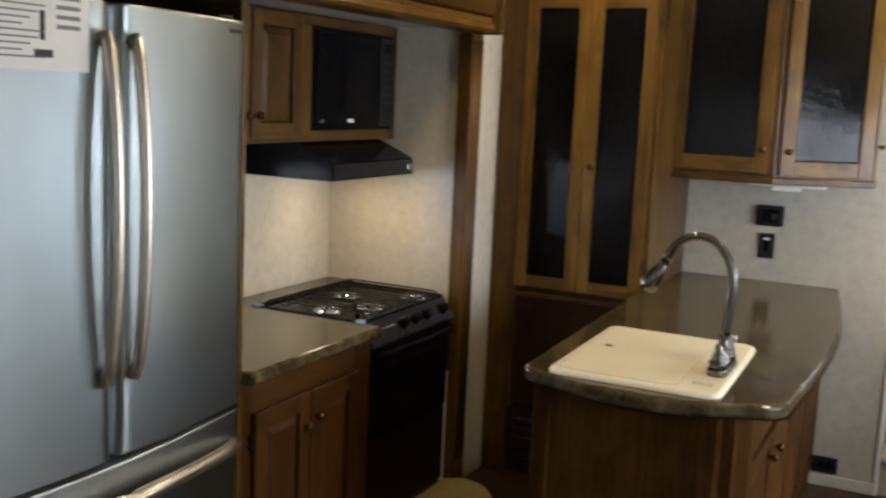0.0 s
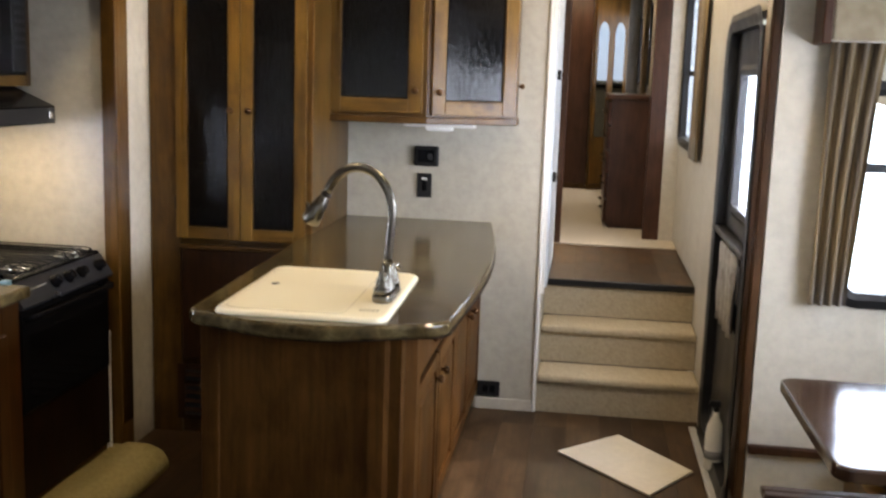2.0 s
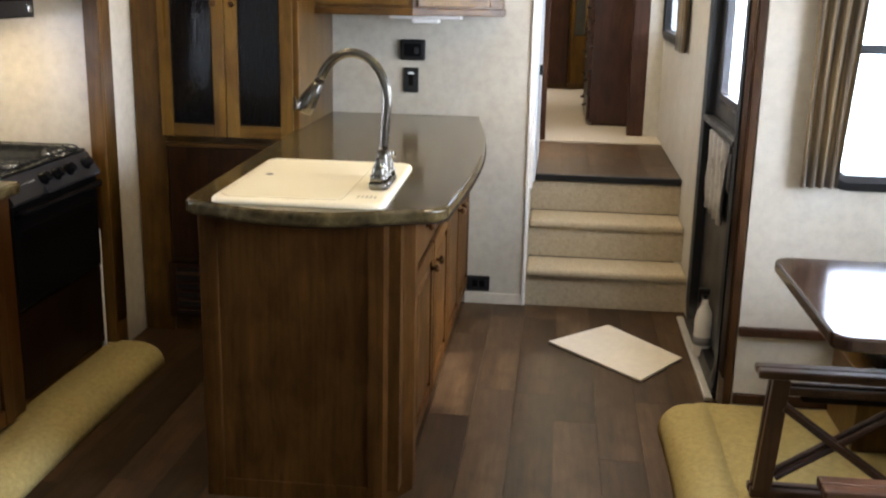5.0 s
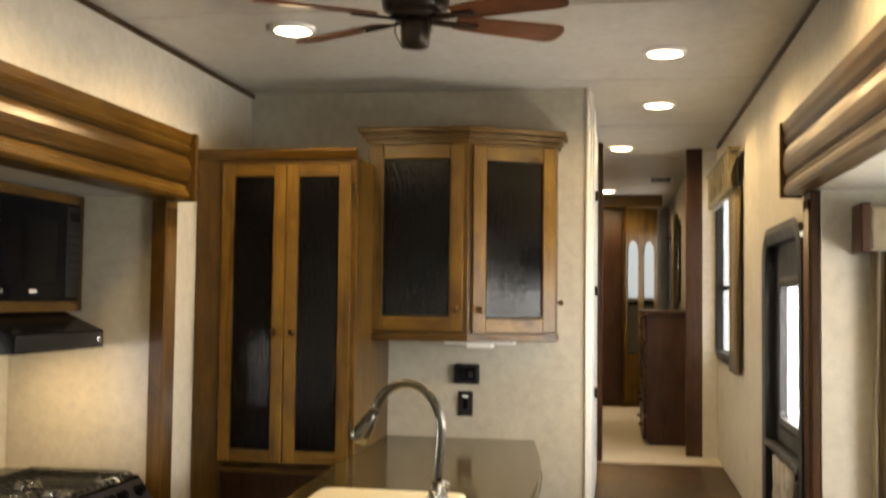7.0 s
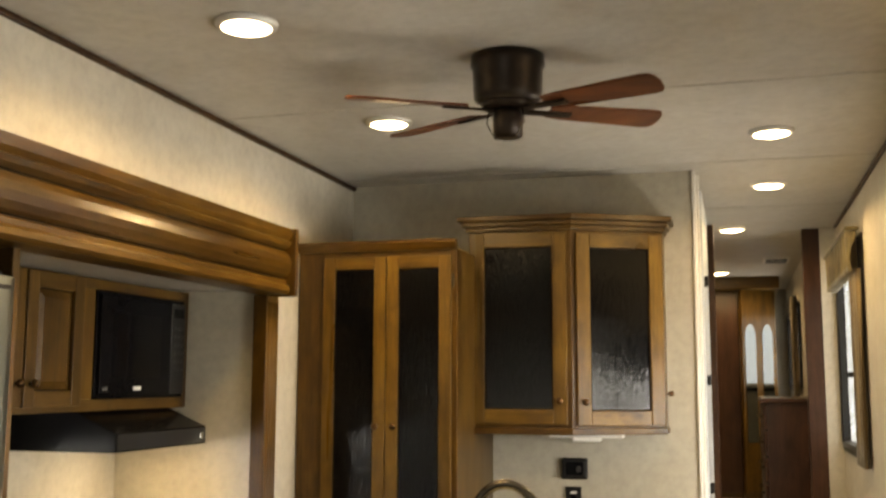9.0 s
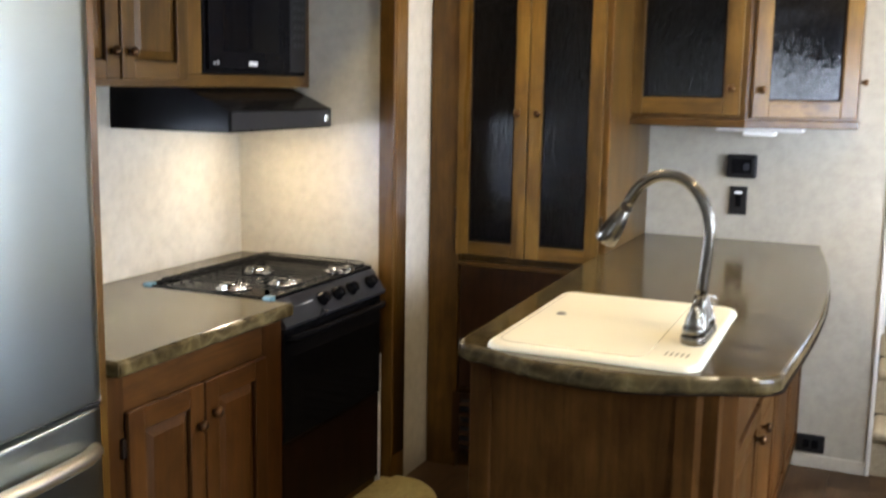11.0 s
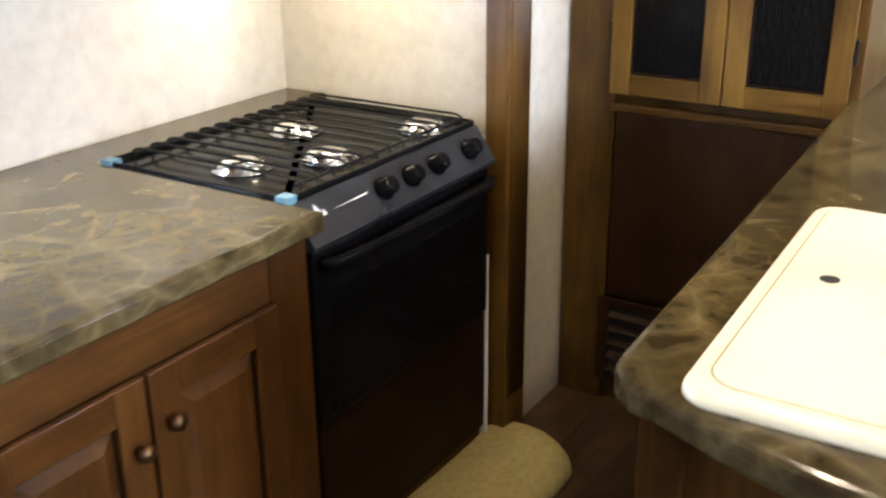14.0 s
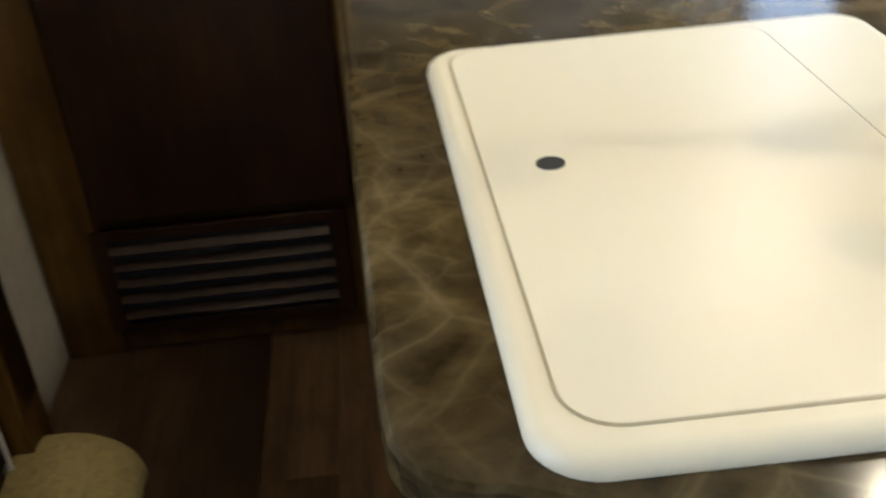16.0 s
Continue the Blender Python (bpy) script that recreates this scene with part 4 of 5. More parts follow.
part("oven_handle", tube([(-1.602, RY0 + 0.03, 0.752), (-1.575, RY0 + 0.035, 0.755), (-1.566, RY0 + 0.06, 0.756), (-1.564, 3.1, 0.756), (-1.566, RY1 - 0.06, 0.756), (-1.575, RY1 - 0.035, 0.755), (-1.602, RY1 - 0.03, 0.752)], 0.014, 10), M_BLACK, od, "", True)
part("lower_panel", box(-1.625, -1.606, RY0 + 0.004, RY1 - 0.004, 0.10, 0.415, 0.004), M_GLAZE_SHADE, rg, "dark brown panel below the oven")
part("kick_board", box(-1.64, -1.622, RY0, RY1, 0.0, 0.10), M_WOOD_Y, rg)
part("edge_strip", box(-1.612, -1.601, RY1 - 0.003, RY1 + 0.004, 0.03, 0.56, 0.001), M_WHITE, rg, "thin white strip beside the oven")
part("blue_film", box(RX1 - 0.022, RX1 + 0.006, RY0 - 0.0145, RY0 + 0.014, 0.866, 0.8835, 0.002), M_TAPE, rg, "scrap of blue protective film")
part("blue_film", box(RX0 - 0.010, RX0 + 0.022, RY0 - 0.0145, RY0 + 0.014, 0.866, 0.8835, 0.002), M_TAPE, rg, "scrap of blue protective film")

# range hood
hd = thing("range_hood", (-2.0, 3.08, 1.37), "black sloping range hood under the microwave cabinet", "hood")
HY0, HY1, HX1 = 2.775, 3.385, -1.79
bm = bmesh.new()
for pts in ([(SX + 0.002, 1.37), (HX1, 1.37), (HX1, 1.435), (-1.95, 1.504), (SX + 0.002, 1.504)],):
    a = [bm.verts.new((x, HY0, z)) for x, z in pts]
    b = [bm.verts.new((x, HY1, z)) for x, z in pts]
    n = len(pts)
    for i in range(n):
        bm.faces.new((a[i], a[(i + 1) % n], b[(i + 1) % n], b[i]))
    bm.faces.new(a[::-1])
    bm.faces.new(b)
bmesh.ops.recalc_face_normals(bm, faces=bm.faces)
bmesh.ops.bevel(bm, geom=bm.edges[:], offset=0.004, segments=2, affect="EDGES", profile=0.5)
part("shell", bm, M_BLACK, hd)
part("lip", box(HX1, HX1 + 0.004, HY0 + 0.01, HY1 - 0.01, 1.376, 1.43, 0.001), M_GREY_PANEL, hd)
part("switch", box(HX1 + 0.004, HX1 + 0.010, HY1 - 0.06, HY1 - 0.035, 1.39, 1.415, 0.002), M_CHROME, hd, "small bright switch")
part("lamp_lens", box(-2.02, -1.90, 3.14, 3.26, 1.362, 1.37, 0.003), M_LENS, hd, "lit warm lamp lens")
area_lamp("hood_lamp", (-1.96, 3.20, 1.355), (-1.96, 3.20, 0.9), 0.10, 0.10, 1.5, WARM)

# microwave cabinet
uc = thing("upper_cabinet", (-2.1, 2.8, 1.505), "brown wall cabinet holding a black microwave", "cabinet")
UX = -1.93
part("body", box(SX + 0.002, UX - 0.02, 2.10, 3.445, 1.525, 1.962), M_WOOD, uc)
part("side_panel", box(SX + 0.002, UX, 3.430, 3.465, 1.505, 1.962, 0.003), M_WOOD, uc)
part("bottom_rail", box(UX - 0.05, UX, 2.10, 3.43, 1.505, 1.545, 0.003), M_WOOD_Y, uc)
part("top_rail", box(UX - 0.02, UX, 2.10, 3.43, 1.925, 1.962, 0.003), M_WOOD_Y, uc)
part("face_stile", box(UX - 0.02, UX - 0.001, 2.735, 2.835, 1.545, 1.925, 0.002), M_WOOD, uc)
cabinet_door(uc, (UX, 2.455, 1.525), (0, 1, 0), (1, 0, 0), 0.29, 0.43, (0.03, 0.075), "panel", 0.052, None, M_WOOD_Y)
cabinet_door(uc, (UX, 2.155, 1.525), (0, 1, 0), (1, 0, 0), 0.29, 0.43, (0.26, 0.075), "panel", 0.052, None, M_WOOD_Y)
mw = thing("microwave_oven", (-2.0, 3.13, 1.546), "black built-in microwave oven with a dark glass door", "microwave")
part("case", box(SX + 0.1, UX - 0.021, 2.84, 3.425, 1.546, 1.924), M_BLACK, mw)
part("front_frame", box(UX - 0.021, UX + 0.004, 2.838, 3.428, 1.546, 1.924, 0.004), M_BLACK, mw)
dr = part("door", box(UX + 0.004, UX + 0.016, 2.85, 3.31, 1.56, 1.91, 0.004), M_BLACK, mw)
part("door_window", box(UX + 0.016, UX + 0.018, 2.92, 3.24, 1.62, 1.85, 0.001), M_OVEN_GLASS, dr, "dark glass window")
pl = part("key_panel", box(UX + 0.004, UX + 0.014, 3.318, 3.42, 1.56, 1.91, 0.003), M_BLACK_PLASTIC, mw)
part("display", box(UX + 0.014, UX + 0.0155, 3.335, 3.405, 1.855, 1.89, 0.0), M_OVEN_GLASS, pl, "small dark display")
for r in range(6):
    for c in range(3):
        part("key", box(UX + 0.014, UX + 0.0155, 3.335 + 0.026 * c, 3.353 + 0.026 * c, 1.645 + 0.032 * r, 1.660 + 0.032 * r), M_GREY_PANEL, pl)
writing(mw, (UX + 0.0165, 3.06, 1.575), (0, 1, 0), (0, 0, 1), [(0, 0, 0.05, 0.014)], M_PAPER)
writing(mw, (UX + 0.0165, 2.87, 1.575), (0, 1, 0), (0, 0, 1), [(0, 0, 0.012, 0.010), (0.018, 0, 0.010, 0.014)], M_PRINT)

# fridge
fg = thing("french_door_fridge", (-1.85, 1.29, 0), "brushed stainless steel fridge with two doors and a freezer drawer", "fridge")
FY0, FY1, FYM = 0.860, 1.962, 1.415


def front_x(y):
    f = (y - FY0) / (FY1 - FY0)
    return -1.552 + 0.045 * math.sin(math.pi * min(1, max(0, f)))


def fridge_leaf(name, y0, y1, z0, z1, parent, material):
    r = 0.045
    pts = [(-1.61, y0 + 0.004), (-1.61, y1 - 0.004)]
    n = 40
    for i in range(n + 1):
        y = y1 - (y1 - y0) * i / n
        x = front_x(y)
        edge = min(y - y0, y1 - y)
        if edge < r:
            x -= r * (1 - math.sqrt(max(0, 1 - ((r - edge) / r) ** 2)))
        pts.append((x, y))
    bm = slab(pts, z0, z1, 0.006)
    for z in (z0 + 0.010, z1 - 0.010):
        bmesh.ops.bisect_plane(bm, geom=bm.verts[:] + bm.edges[:] + bm.faces[:], plane_co=(0, 0, z), plane_no=(0, 0, 1))
    return part(name, bm, material, parent, "", True)


part("cabinet", box(-2.22, -1.615, FY0 + 0.005, FY1 - 0.005, 0.02, 1.855, 0.006), M_GREY_PANEL, fg)
part("grille", box(-1.70, -1.60, FY0 + 0.02, FY1 - 0.02, 0.02, 0.09), M_BLACK_PLASTIC, fg)
dl = fridge_leaf("door", FY0, FYM - 0.003, 0.805, 1.87, fg, M_STEEL)
dr = fridge_leaf("door", FYM + 0.003, FY1, 0.805, 1.87, fg, M_STEEL)
dw = fridge_leaf("freezer_drawer", FY0, FY1, 0.10, 0.792, fg, M_STEEL)
# black strip fills the gap over the drawer in place of shade
part("drawer_lip", box(-1.60, -1.548, FY0 + 0.04, FY1 - 0.03, 0.7925, 0.8045, 0.002), M_BLACK_PLASTIC, fg, "black strip painted as the shade in the gap above the drawer")
for d, y in ((dl, FYM - 0.048), (dr, FYM + 0.044)):
    x0 = front_x(y)
    pts = []
    for i in range(21):
        f = i / 20
        pts.append((x0 + 0.010 + 0.040 * math.sin(math.pi * f) ** 0.55, y, 1.00 + 0.80 * f))
    part("handle", tube(pts, 0.0155, 12), M_SATIN, d, "satin bowed bar handle", True)
    for z in (1.015, 1.785):
        part("handle_mount", rod((x0 - 0.004, y, z), (x0 + 0.03, y, z), 0.012, 12), M_SATIN, d, "", True)
pts = []
for i in range(21):
    f = i / 20
    y = FY0 + 0.10 + (FY1 - FY0 - 0.165) * f
    pts.append((front_x(y) + 0.010 + 0.045 * math.sin(math.pi * f) ** 0.5, y, 0.700 + 0.02 * math.sin(math.pi * f)))
hb = tube(pts, 0.0185, 12)
part("handle", hb, M_SATIN, dw, "satin bowed bar handle", True)
for y in (FY0 + 0.05, FY1 - 0.06):
    part("hinge_cap", box(-1.62, -1.585, y - 0.03, y + 0.03, 1.871, 1.885, 0.004), M_GREY_PANEL, fg)
part("hinge_cap", box(-1.60, -1.575, FY1 - 0.05, FY1 + 0.004, 0.7915, 0.8055, 0.002), M_SATIN, fg)
part("badge", box(front_x(1.88) - 0.001, front_x(1.88) + 0.003, 1.85, 1.91, 1.835, 1.846, 0.001), M_GREY_PANEL, dr, "small grey badge")
nt_ = thing("energy_label", (front_x(1.22) + 0.003, 1.22, 1.66), "white printed paper label stuck on the fridge door", "label")
nx = front_x(1.31) + 0.004
part("sheet", box(nx - 0.003, nx, 1.07, 1.33, 1.710, 1.868), M_PAPER, nt_)
rows = [(0.02, 0.17 - 0.013 * i, 0.06 + 0.02 * ((i * 7) % 4), 0.004) for i in range(10)]
rows += [(0.17, 0.175 - 0.02 * i, 0.065, 0.009) for i in range(4)]
writing(nt_, (nx, 1.07, 1.682), (0, 1, 0), (0, 0, 1), rows, M_PRINT)
writing(nt_, (nx, 1.07, 1.682), (0, 1, 0), (0, 0, 1), [(0.11, 0.055, 0.05, 0.016), (0.125, 0.09, 0.014, 0.06)], M_PRINT_SHADE_BLACK)


# ---- windows and the entry door ----
def window_in_x(name, x, s, y0, y1, z0, z1, bar_z, label, tint=None, r=0.05, deep=0.046):
    """A trailer window with a dark rounded frame in a wall of constant x; s points into the room."""
    w = thing(name, (x, (y0 + y1) / 2, z0), label, "window", kind="structure")
    ring = []
    for k, (g, dx) in enumerate(((0.028, s * 0.014), (0.0, s * 0.018), (-0.022, s * 0.006), (-0.022, -s * 0.07), (0.0, -s * 0.07))):
        ring.append([(x + dx, yy, zz) for yy, zz in round_rect(y0 - g, y1 + g, z0 - g, z1 + g, r + g, 6)])
    bm = bmesh.new()
    vs = [[bm.verts.new(p) for p in q] for q in ring]
    for a, b in zip(vs, vs[1:]):
        for i in range(len(a)):
            bm.faces.new((a[i], a[(i + 1) % len(a)], b[(i + 1) % len(a)], b[i]))
    bmesh.ops.recalc_face_normals(bm, faces=bm.faces)
    part("window_frame", bm, M_BLACK_PLASTIC, w)
    g = part("pane", box(x - s * deep - 0.002, x - s * deep + 0.002, y0 + 0.01, y1 - 0.01, z0 + 0.01, z1 - 0.01), tint or M_PANE, w)
    g.visible_shadow = False
    if bar_z:
        part("sash_bar", box(x - s * 0.04 - 0.012, x - s * 0.04 + 0.012, y0 + 0.02, y1 - 0.02, bar_z - 0.016, bar_z + 0.016, 0.004), M_BLACK_PLASTIC, w)
    return w


window_in_x("window_kitchen", SX, 1, 2.0, 2.50, 0.905, 1.40, 1.10, "dark-framed kitchen window above the worktop", None, 0.07)
window_in_x("window_dinette_back", DX, -1, 1.2, 2.5, 0.98, 1.72, 0, "dark-framed window beside the dinette table")
window_in_x("window_corridor", XR, -1, 5.45, 6.48, 1.24, 2.32, 1.66, "dark-framed corridor window with bright daylight", None, 0.05, 0.028)
window_in_x("window_bedroom", 0.72, -1, 8.70, 10.6, 1.56, 2.26, 0, "dark-framed bedroom window with bright daylight")


def window_in_y(name, y, s, x0, x1, z0, z1, bar_z, label):
    w = window_in_x(name, y, s, x0, x1, z0, z1, bar_z, label)
    for c in w.children:
        for v in c.data.vertices:
            v.co.x, v.co.y = v.co.y, v.co.x
        c.data.flip_normals()
    w.location = (w.location.y, w.location.x, w.location.z)
    return w


window_in_y("window_dinette_end", 3.22, -1, 1.10, 1.70, 0.90, 1.60, 1.34, "dark-framed window in the dinette's end wall")
# rear window is added, out of view, to house the fill lamp
window_in_y("window_rear", -3.0, 1, -1.15, 0.35, 0.95, 1.75, 0, "dark-framed rear window, unseen, added for the fill light")


def pleated(x0, x1, y, z0, z1, depth, folds, along="x", taper=0.0):
    """A hanging curtain: a folded sheet with thickness."""
    bm = bmesh.new()
    n = folds * 8
    rows = 6
    grid = []
    for side in (0, 1):
        g = []
        for j in range(rows + 1):
            f = j / rows
            row = []
            for i in range(n + 1):
                u = i / n
                a = x0 + (x1 - x0) * u * (1 - taper * (1 - f) ** 0.7)
                d = depth * (0.5 + 0.5 * math.sin(2 * math.pi * folds * u + 0.6 * math.sin(5 * f))) + side * 0.004
                p = (a, y - d, z0 + (z1 - z0) * f) if along == "x" else (y - d, a, z0 + (z1 - z0) * f)
                row.append(bm.verts.new(p))
            g.append(row)
        grid.append(g)
    for g in grid:
        for j in range(rows):
            for i in range(n):
                bm.faces.new((g[j][i], g[j][i + 1], g[j + 1][i + 1], g[j + 1][i]))
    for j in range(rows):
        for i in (0, n):
            bm.faces.new((grid[0][j][i], grid[0][j + 1][i], grid[1][j + 1][i], grid[1][j][i]))
    for i in range(n):
        for j in (0, rows):
            bm.faces.new((grid[0][j][i], grid[0][j][i + 1], grid[1][j][i + 1], grid[1][j][i]))
    bmesh.ops.recalc_face_normals(bm, faces=bm.faces)
    return bm


solid("window_curtain", pleated(0.985, 1.17, 3.185, 0.885, 1.80, 0.03, 4, "x", 0.35), M_CURTAIN, "brown striped pleated curtain beside the dinette window", "curtain", smooth=True)
va = thing("window_valance", (1.24, 3.14, 1.74), "beige padded window valance with dark wood ends", "valance")
part("board", box(0.965, DX - 0.01, 3.085, 3.218, 1.745, 1.885, 0.012, None, 3), M_VALANCE, va)
part("end_board", box(0.935, 0.964, 3.075, 3.218, 1.735, 1.895, 0.005), M_MAHOG, va)
solid("window_curtain", pleated(5.12, 5.46, XR - 0.010, 1.20, 2.17, 0.032, 5, "y"), M_CURTAIN, "brown pleated curtain beside the corridor window", "curtain", smooth=True)
cv = thing("window_valance", (0.77, 5.7, 2.13), "olive brown gathered valance over the corridor window", "valance")
part("cloth", pleated(5.10, 6.38, XR - 0.02, 2.15, 2.36, 0.06, 9, "y"), M_VALANCE_DARK, cv, "", True)
part("heading", box(0.735, 0.80, 5.09, 6.39, 2.355, 2.375, 0.006), M_VALANCE_DARK, cv)

ed = thing("door_1", (0.86, 3.88, 0.02), "dark entry door with a bright window, closed", "door", kind="structure")
bm = bmesh.new()
rings = []
for g, x in ((0.035, 0.806), (0.005, 0.800), (-0.035, 0.808), (-0.035, 0.94), (0.0, 0.94)):
    rings.append([bm.verts.new((x, yy, zz)) for yy, zz in round_rect(3.43 - g, 4.33 + g, 0.035 - g, 1.85 + g, 0.12 + g, 7)])
for a, b in zip(rings, rings[1:]):
    for i in range(len(a)):
        bm.faces.new((a[i], a[(i + 1) % len(a)], b[(i + 1) % len(a)], b[i]))
bmesh.ops.recalc_face_normals(bm, faces=bm.faces)
part("frame", bm, M_BLACK_PLASTIC, ed)
part("sill", box(0.80, 0.93, 3.43, 4.33, 0.0, 0.03, 0.004), M_BLACK_PLASTIC, ed)
part("leaf", wall_x(0.850, 0.890, 3.46, 4.30, 0.065, 1.82, [(3.53, 4.15, 1.085, 1.65)]), M_DARK_PANEL, ed)
bm = bmesh.new()
rings = []
for g, x in ((0.03, 0.848), (0.01, 0.841), (-0.012, 0.847), (-0.012, 0.885)):
    rings.append([bm.verts.new((x, yy, zz)) for yy, zz in round_rect(3.53 - g, 4.15 + g, 1.085 - g, 1.65 + g, 0.04 + g, 6)])
for a, b in zip(rings, rings[1:]):
    for i in range(len(a)):
        bm.faces.new((a[i], a[(i + 1) % len(a)], b[(i + 1) % len(a)], b[i]))
bmesh.ops.recalc_face_normals(bm, faces=bm.faces)
part("window_trim", bm, M_BLACK_PLASTIC, ed)
g = part("pane", box(0.862, 0.865, 3.535, 4.145, 1.09, 1.645), M_PANE_DOOR, ed)
g.visible_shadow = False
part("ledge", box(0.802, 0.850, 3.47, 4.29, 0.965, 0.99, 0.006), M_BLACK_PLASTIC, ed)
part("lower_skin", box(0.843, 0.850, 3.50, 4.26, 0.10, 0.95, 0.003), M_DARK_PANEL, ed)
wr = pleated(3.70, 4.15, 0.840, 0.62, 0.95, 0.03, 4, "y")
part("plastic_wrap", wr, plain("crumpled_clear_film", (0.42, 0.40, 0.37), 0.3, 0, 0.25, 25, 0.6), ed, "crumpled milky plastic wrap on the handle", True)
part("latch", box(0.812, 0.843, 3.53, 3.60, 0.78, 0.93, 0.01), M_BLACK_PLASTIC, ed)
structure("threshold_strip", box(0.770, 0.803, 3.40, 4.40, 0.0, 0.018, 0.005), M_ALU, "pale metal threshold strip before the door", "trim")

BTX, BTY = 0.812, 3.84
bt = thing("spray_bottle", (BTX, BTY, 0.031), "white spray bottle with a dark nozzle on the floor", "bottle")
part("bottle", turned([(0.032, 0), (0.037, 0.010), (0.037, 0.15), (0.032, 0.185), (0.014, 0.225), (0.012, 0.245)], (BTX, BTY, 0.031), (0, 0, 1)), M_SOAP, bt, "", True)
part("label_band", turned([(0.0375, 0), (0.0375, 0.035)], (BTX, BTY, 0.080), (0, 0, 1)), M_PRINT, bt, "grey label band", True)
part("nozzle", joined(rod((BTX, BTY, 0.245), (BTX, BTY, 0.295), 0.010), box(BTX - 0.030, BTX + 0.016, BTY - 0.011, BTY + 0.011, 0.295, 0.322, 0.005), box(BTX - 0.028, BTX - 0.021, BTY - 0.005, BTY + 0.005, 0.262, 0.296, 0.002)), M_BLACK_PLASTIC, bt, "dark spray nozzle")

mt = slab([(0.173, 3.956), (0.543, 3.551), (0.738, 3.845), (0.443, 4.232)], 0.001, 0.012, 0.003, 2)
solid("door_mat", mt, M_FILM, "pale cardboard sheet lying on the floor before the steps", "mat")

# ---- dinette ----
tb = thing("dinette_table", (1.2, 2.36, 0.075), "dark glossy dinette table with a rounded corner", "table")
part("tabletop", slab(round_rect(0.825, 1.76, 1.985, 2.725, 0.05), 0.715, 0.752, 0.008), plain("dark_polished_table", (0.035, 0.018, 0.012), 0.13, 0, 0.2, 20, 0.02), tb)
part("pedestal", turned([(0.16, 0), (0.15, 0.02), (0.05, 0.05), (0.045, 0.60), (0.13, 0.64)], (1.25, 2.36, 0.076), (0, 0, 1)), M_SEAT, tb, "", True)
bn = thing("dinette_bench", (1.37, 3.0, 0.075), "brown wooden bench box with a dark cushion", "bench")
part("side_panel", box(1.165, 1.30, 2.86, 3.19, 0.076, 0.335, 0.004), M_WOOD, bn)
part("seat_box", box(1.30, 1.785, 2.80, 3.19, 0.076, 0.36, 0.006), M_MAHOG, bn)
part("cushion", box(1.20, 1.785, 2.76, 3.19, 0.361, 0.44, 0.025, None, 3), M_SEAT, bn)


def folding_chair(x0, x1, y0, y1, z0, label):
    """A low folding chair: two crossed frames, arm rails and a slung dark seat."""
    c = thing("folding_chair", ((x0 + x1) / 2, (y0 + y1) / 2, z0), label, "chair", "chairs at the dinette table")
    for y in (y0, y1):
        part("leg", box(-0.025, 0.025, -0.014, 0.014, 0, 0.375, 0.004, pose(x0 + 0.012, y, z0, 0, 4, 0)), M_MAHOG, c)
        part("leg", box(-0.025, 0.025, -0.014, 0.014, 0, 0.375, 0.004, pose(x1 - 0.012, y, z0, 0, -4, 0)), M_MAHOG, c)
        part("arm_rail", box(x0 - 0.03, x1 + 0.03, y - 0.02, y + 0.02, z0 + 0.375, z0 + 0.40, 0.006), M_MAHOG, c)
        part("seat_rail", box(x0 + 0.04, x1, y - 0.010, y + 0.010, z0 + 0.325, z0 + 0.350, 0.005), M_MAHOG, c)
        part("cross_bar", rod((x0 + 0.05, y - 0.012, z0 + 0.29), (x1 - 0.03, y - 0.012, z0 + 0.05), 0.011, 8), M_MAHOG, c)
        part("cross_bar", rod((x0 + 0.05, y + 0.012, z0 + 0.06), (x1 - 0.03, y + 0.012, z0 + 0.29), 0.011, 8), M_MAHOG, c)
        part("foot_rail", box(x0 - 0.02, x1, y - 0.014, y + 0.014, z0, z0 + 0.028, 0.005), M_MAHOG, c)
    part("seat", slab(round_rect(x0 + 0.10, x1 - 0.02, y0 + 0.004, y1 - 0.004, 0.012), z0 + 0.30, z0 + 0.335, 0.012), M_SEAT, c, "dark slung seat")
    return c


fch = folding_chair(0.80, 1.22, 2.50, 2.54, 0.076, "dark wooden folding chair folded nearly flat beside the table")
copy_thing(fch, pose(1.02, 1.80, 0.076))

# ---- corridor and bedroom ----
wd = thing("door_2", (0.06, 5.15, ZU), "white narrow bathroom door, closed, daylight blue in its colour, with black latches", "door", kind="structure")
part("leaf", box(0.046, 0.066, 4.72, 5.62, ZU + 0.01, 2.52, 0.004), M_DOOR_DAYLIT, wd)
for z in (2.09, 1.62, 1.12):
    part("latch", box(0.066, 0.085, 4.78, 4.83, z - 0.025, z + 0.025, 0.005), M_BLACK_PLASTIC, wd, "black latch")
structure("corridor_trim", box(0.046, 0.058, 4.60, 4.64, ZU, ZC - 0.002, 0.003), M_WHITE, "cream strip at the corridor's corner", "trim")
structure("bedroom_casing_left", box(0.046, 0.090, 6.20, 6.26, ZU + 0.007, ZC - 0.002, 0.005), M_MAHOG, "dark brown door casing of the bedroom", "casing")
structure("bedroom_casing_right", box(0.622, 0.725, 6.52, 6.60, ZU + 0.007, ZC - 0.002, 0.005), M_MAHOG, "dark brown door casing of the bedroom", "casing")
structure("bedroom_wall_return", box(0.726, XR - 0.001, 6.52, 6.60, ZU + 0.007, ZC - 0.002), M_WALL, "narrow cream wall beside the bedroom door", "wall")

ds = thing("bedroom_dresser", (0.54, 7.55, ZU + 0.006), "dark brown chest of drawers in the bedroom", "dresser")
part("carcass", box(0.385, 0.716, 6.99, 8.14, ZU + 0.03, 1.475), M_MAHOG, ds)
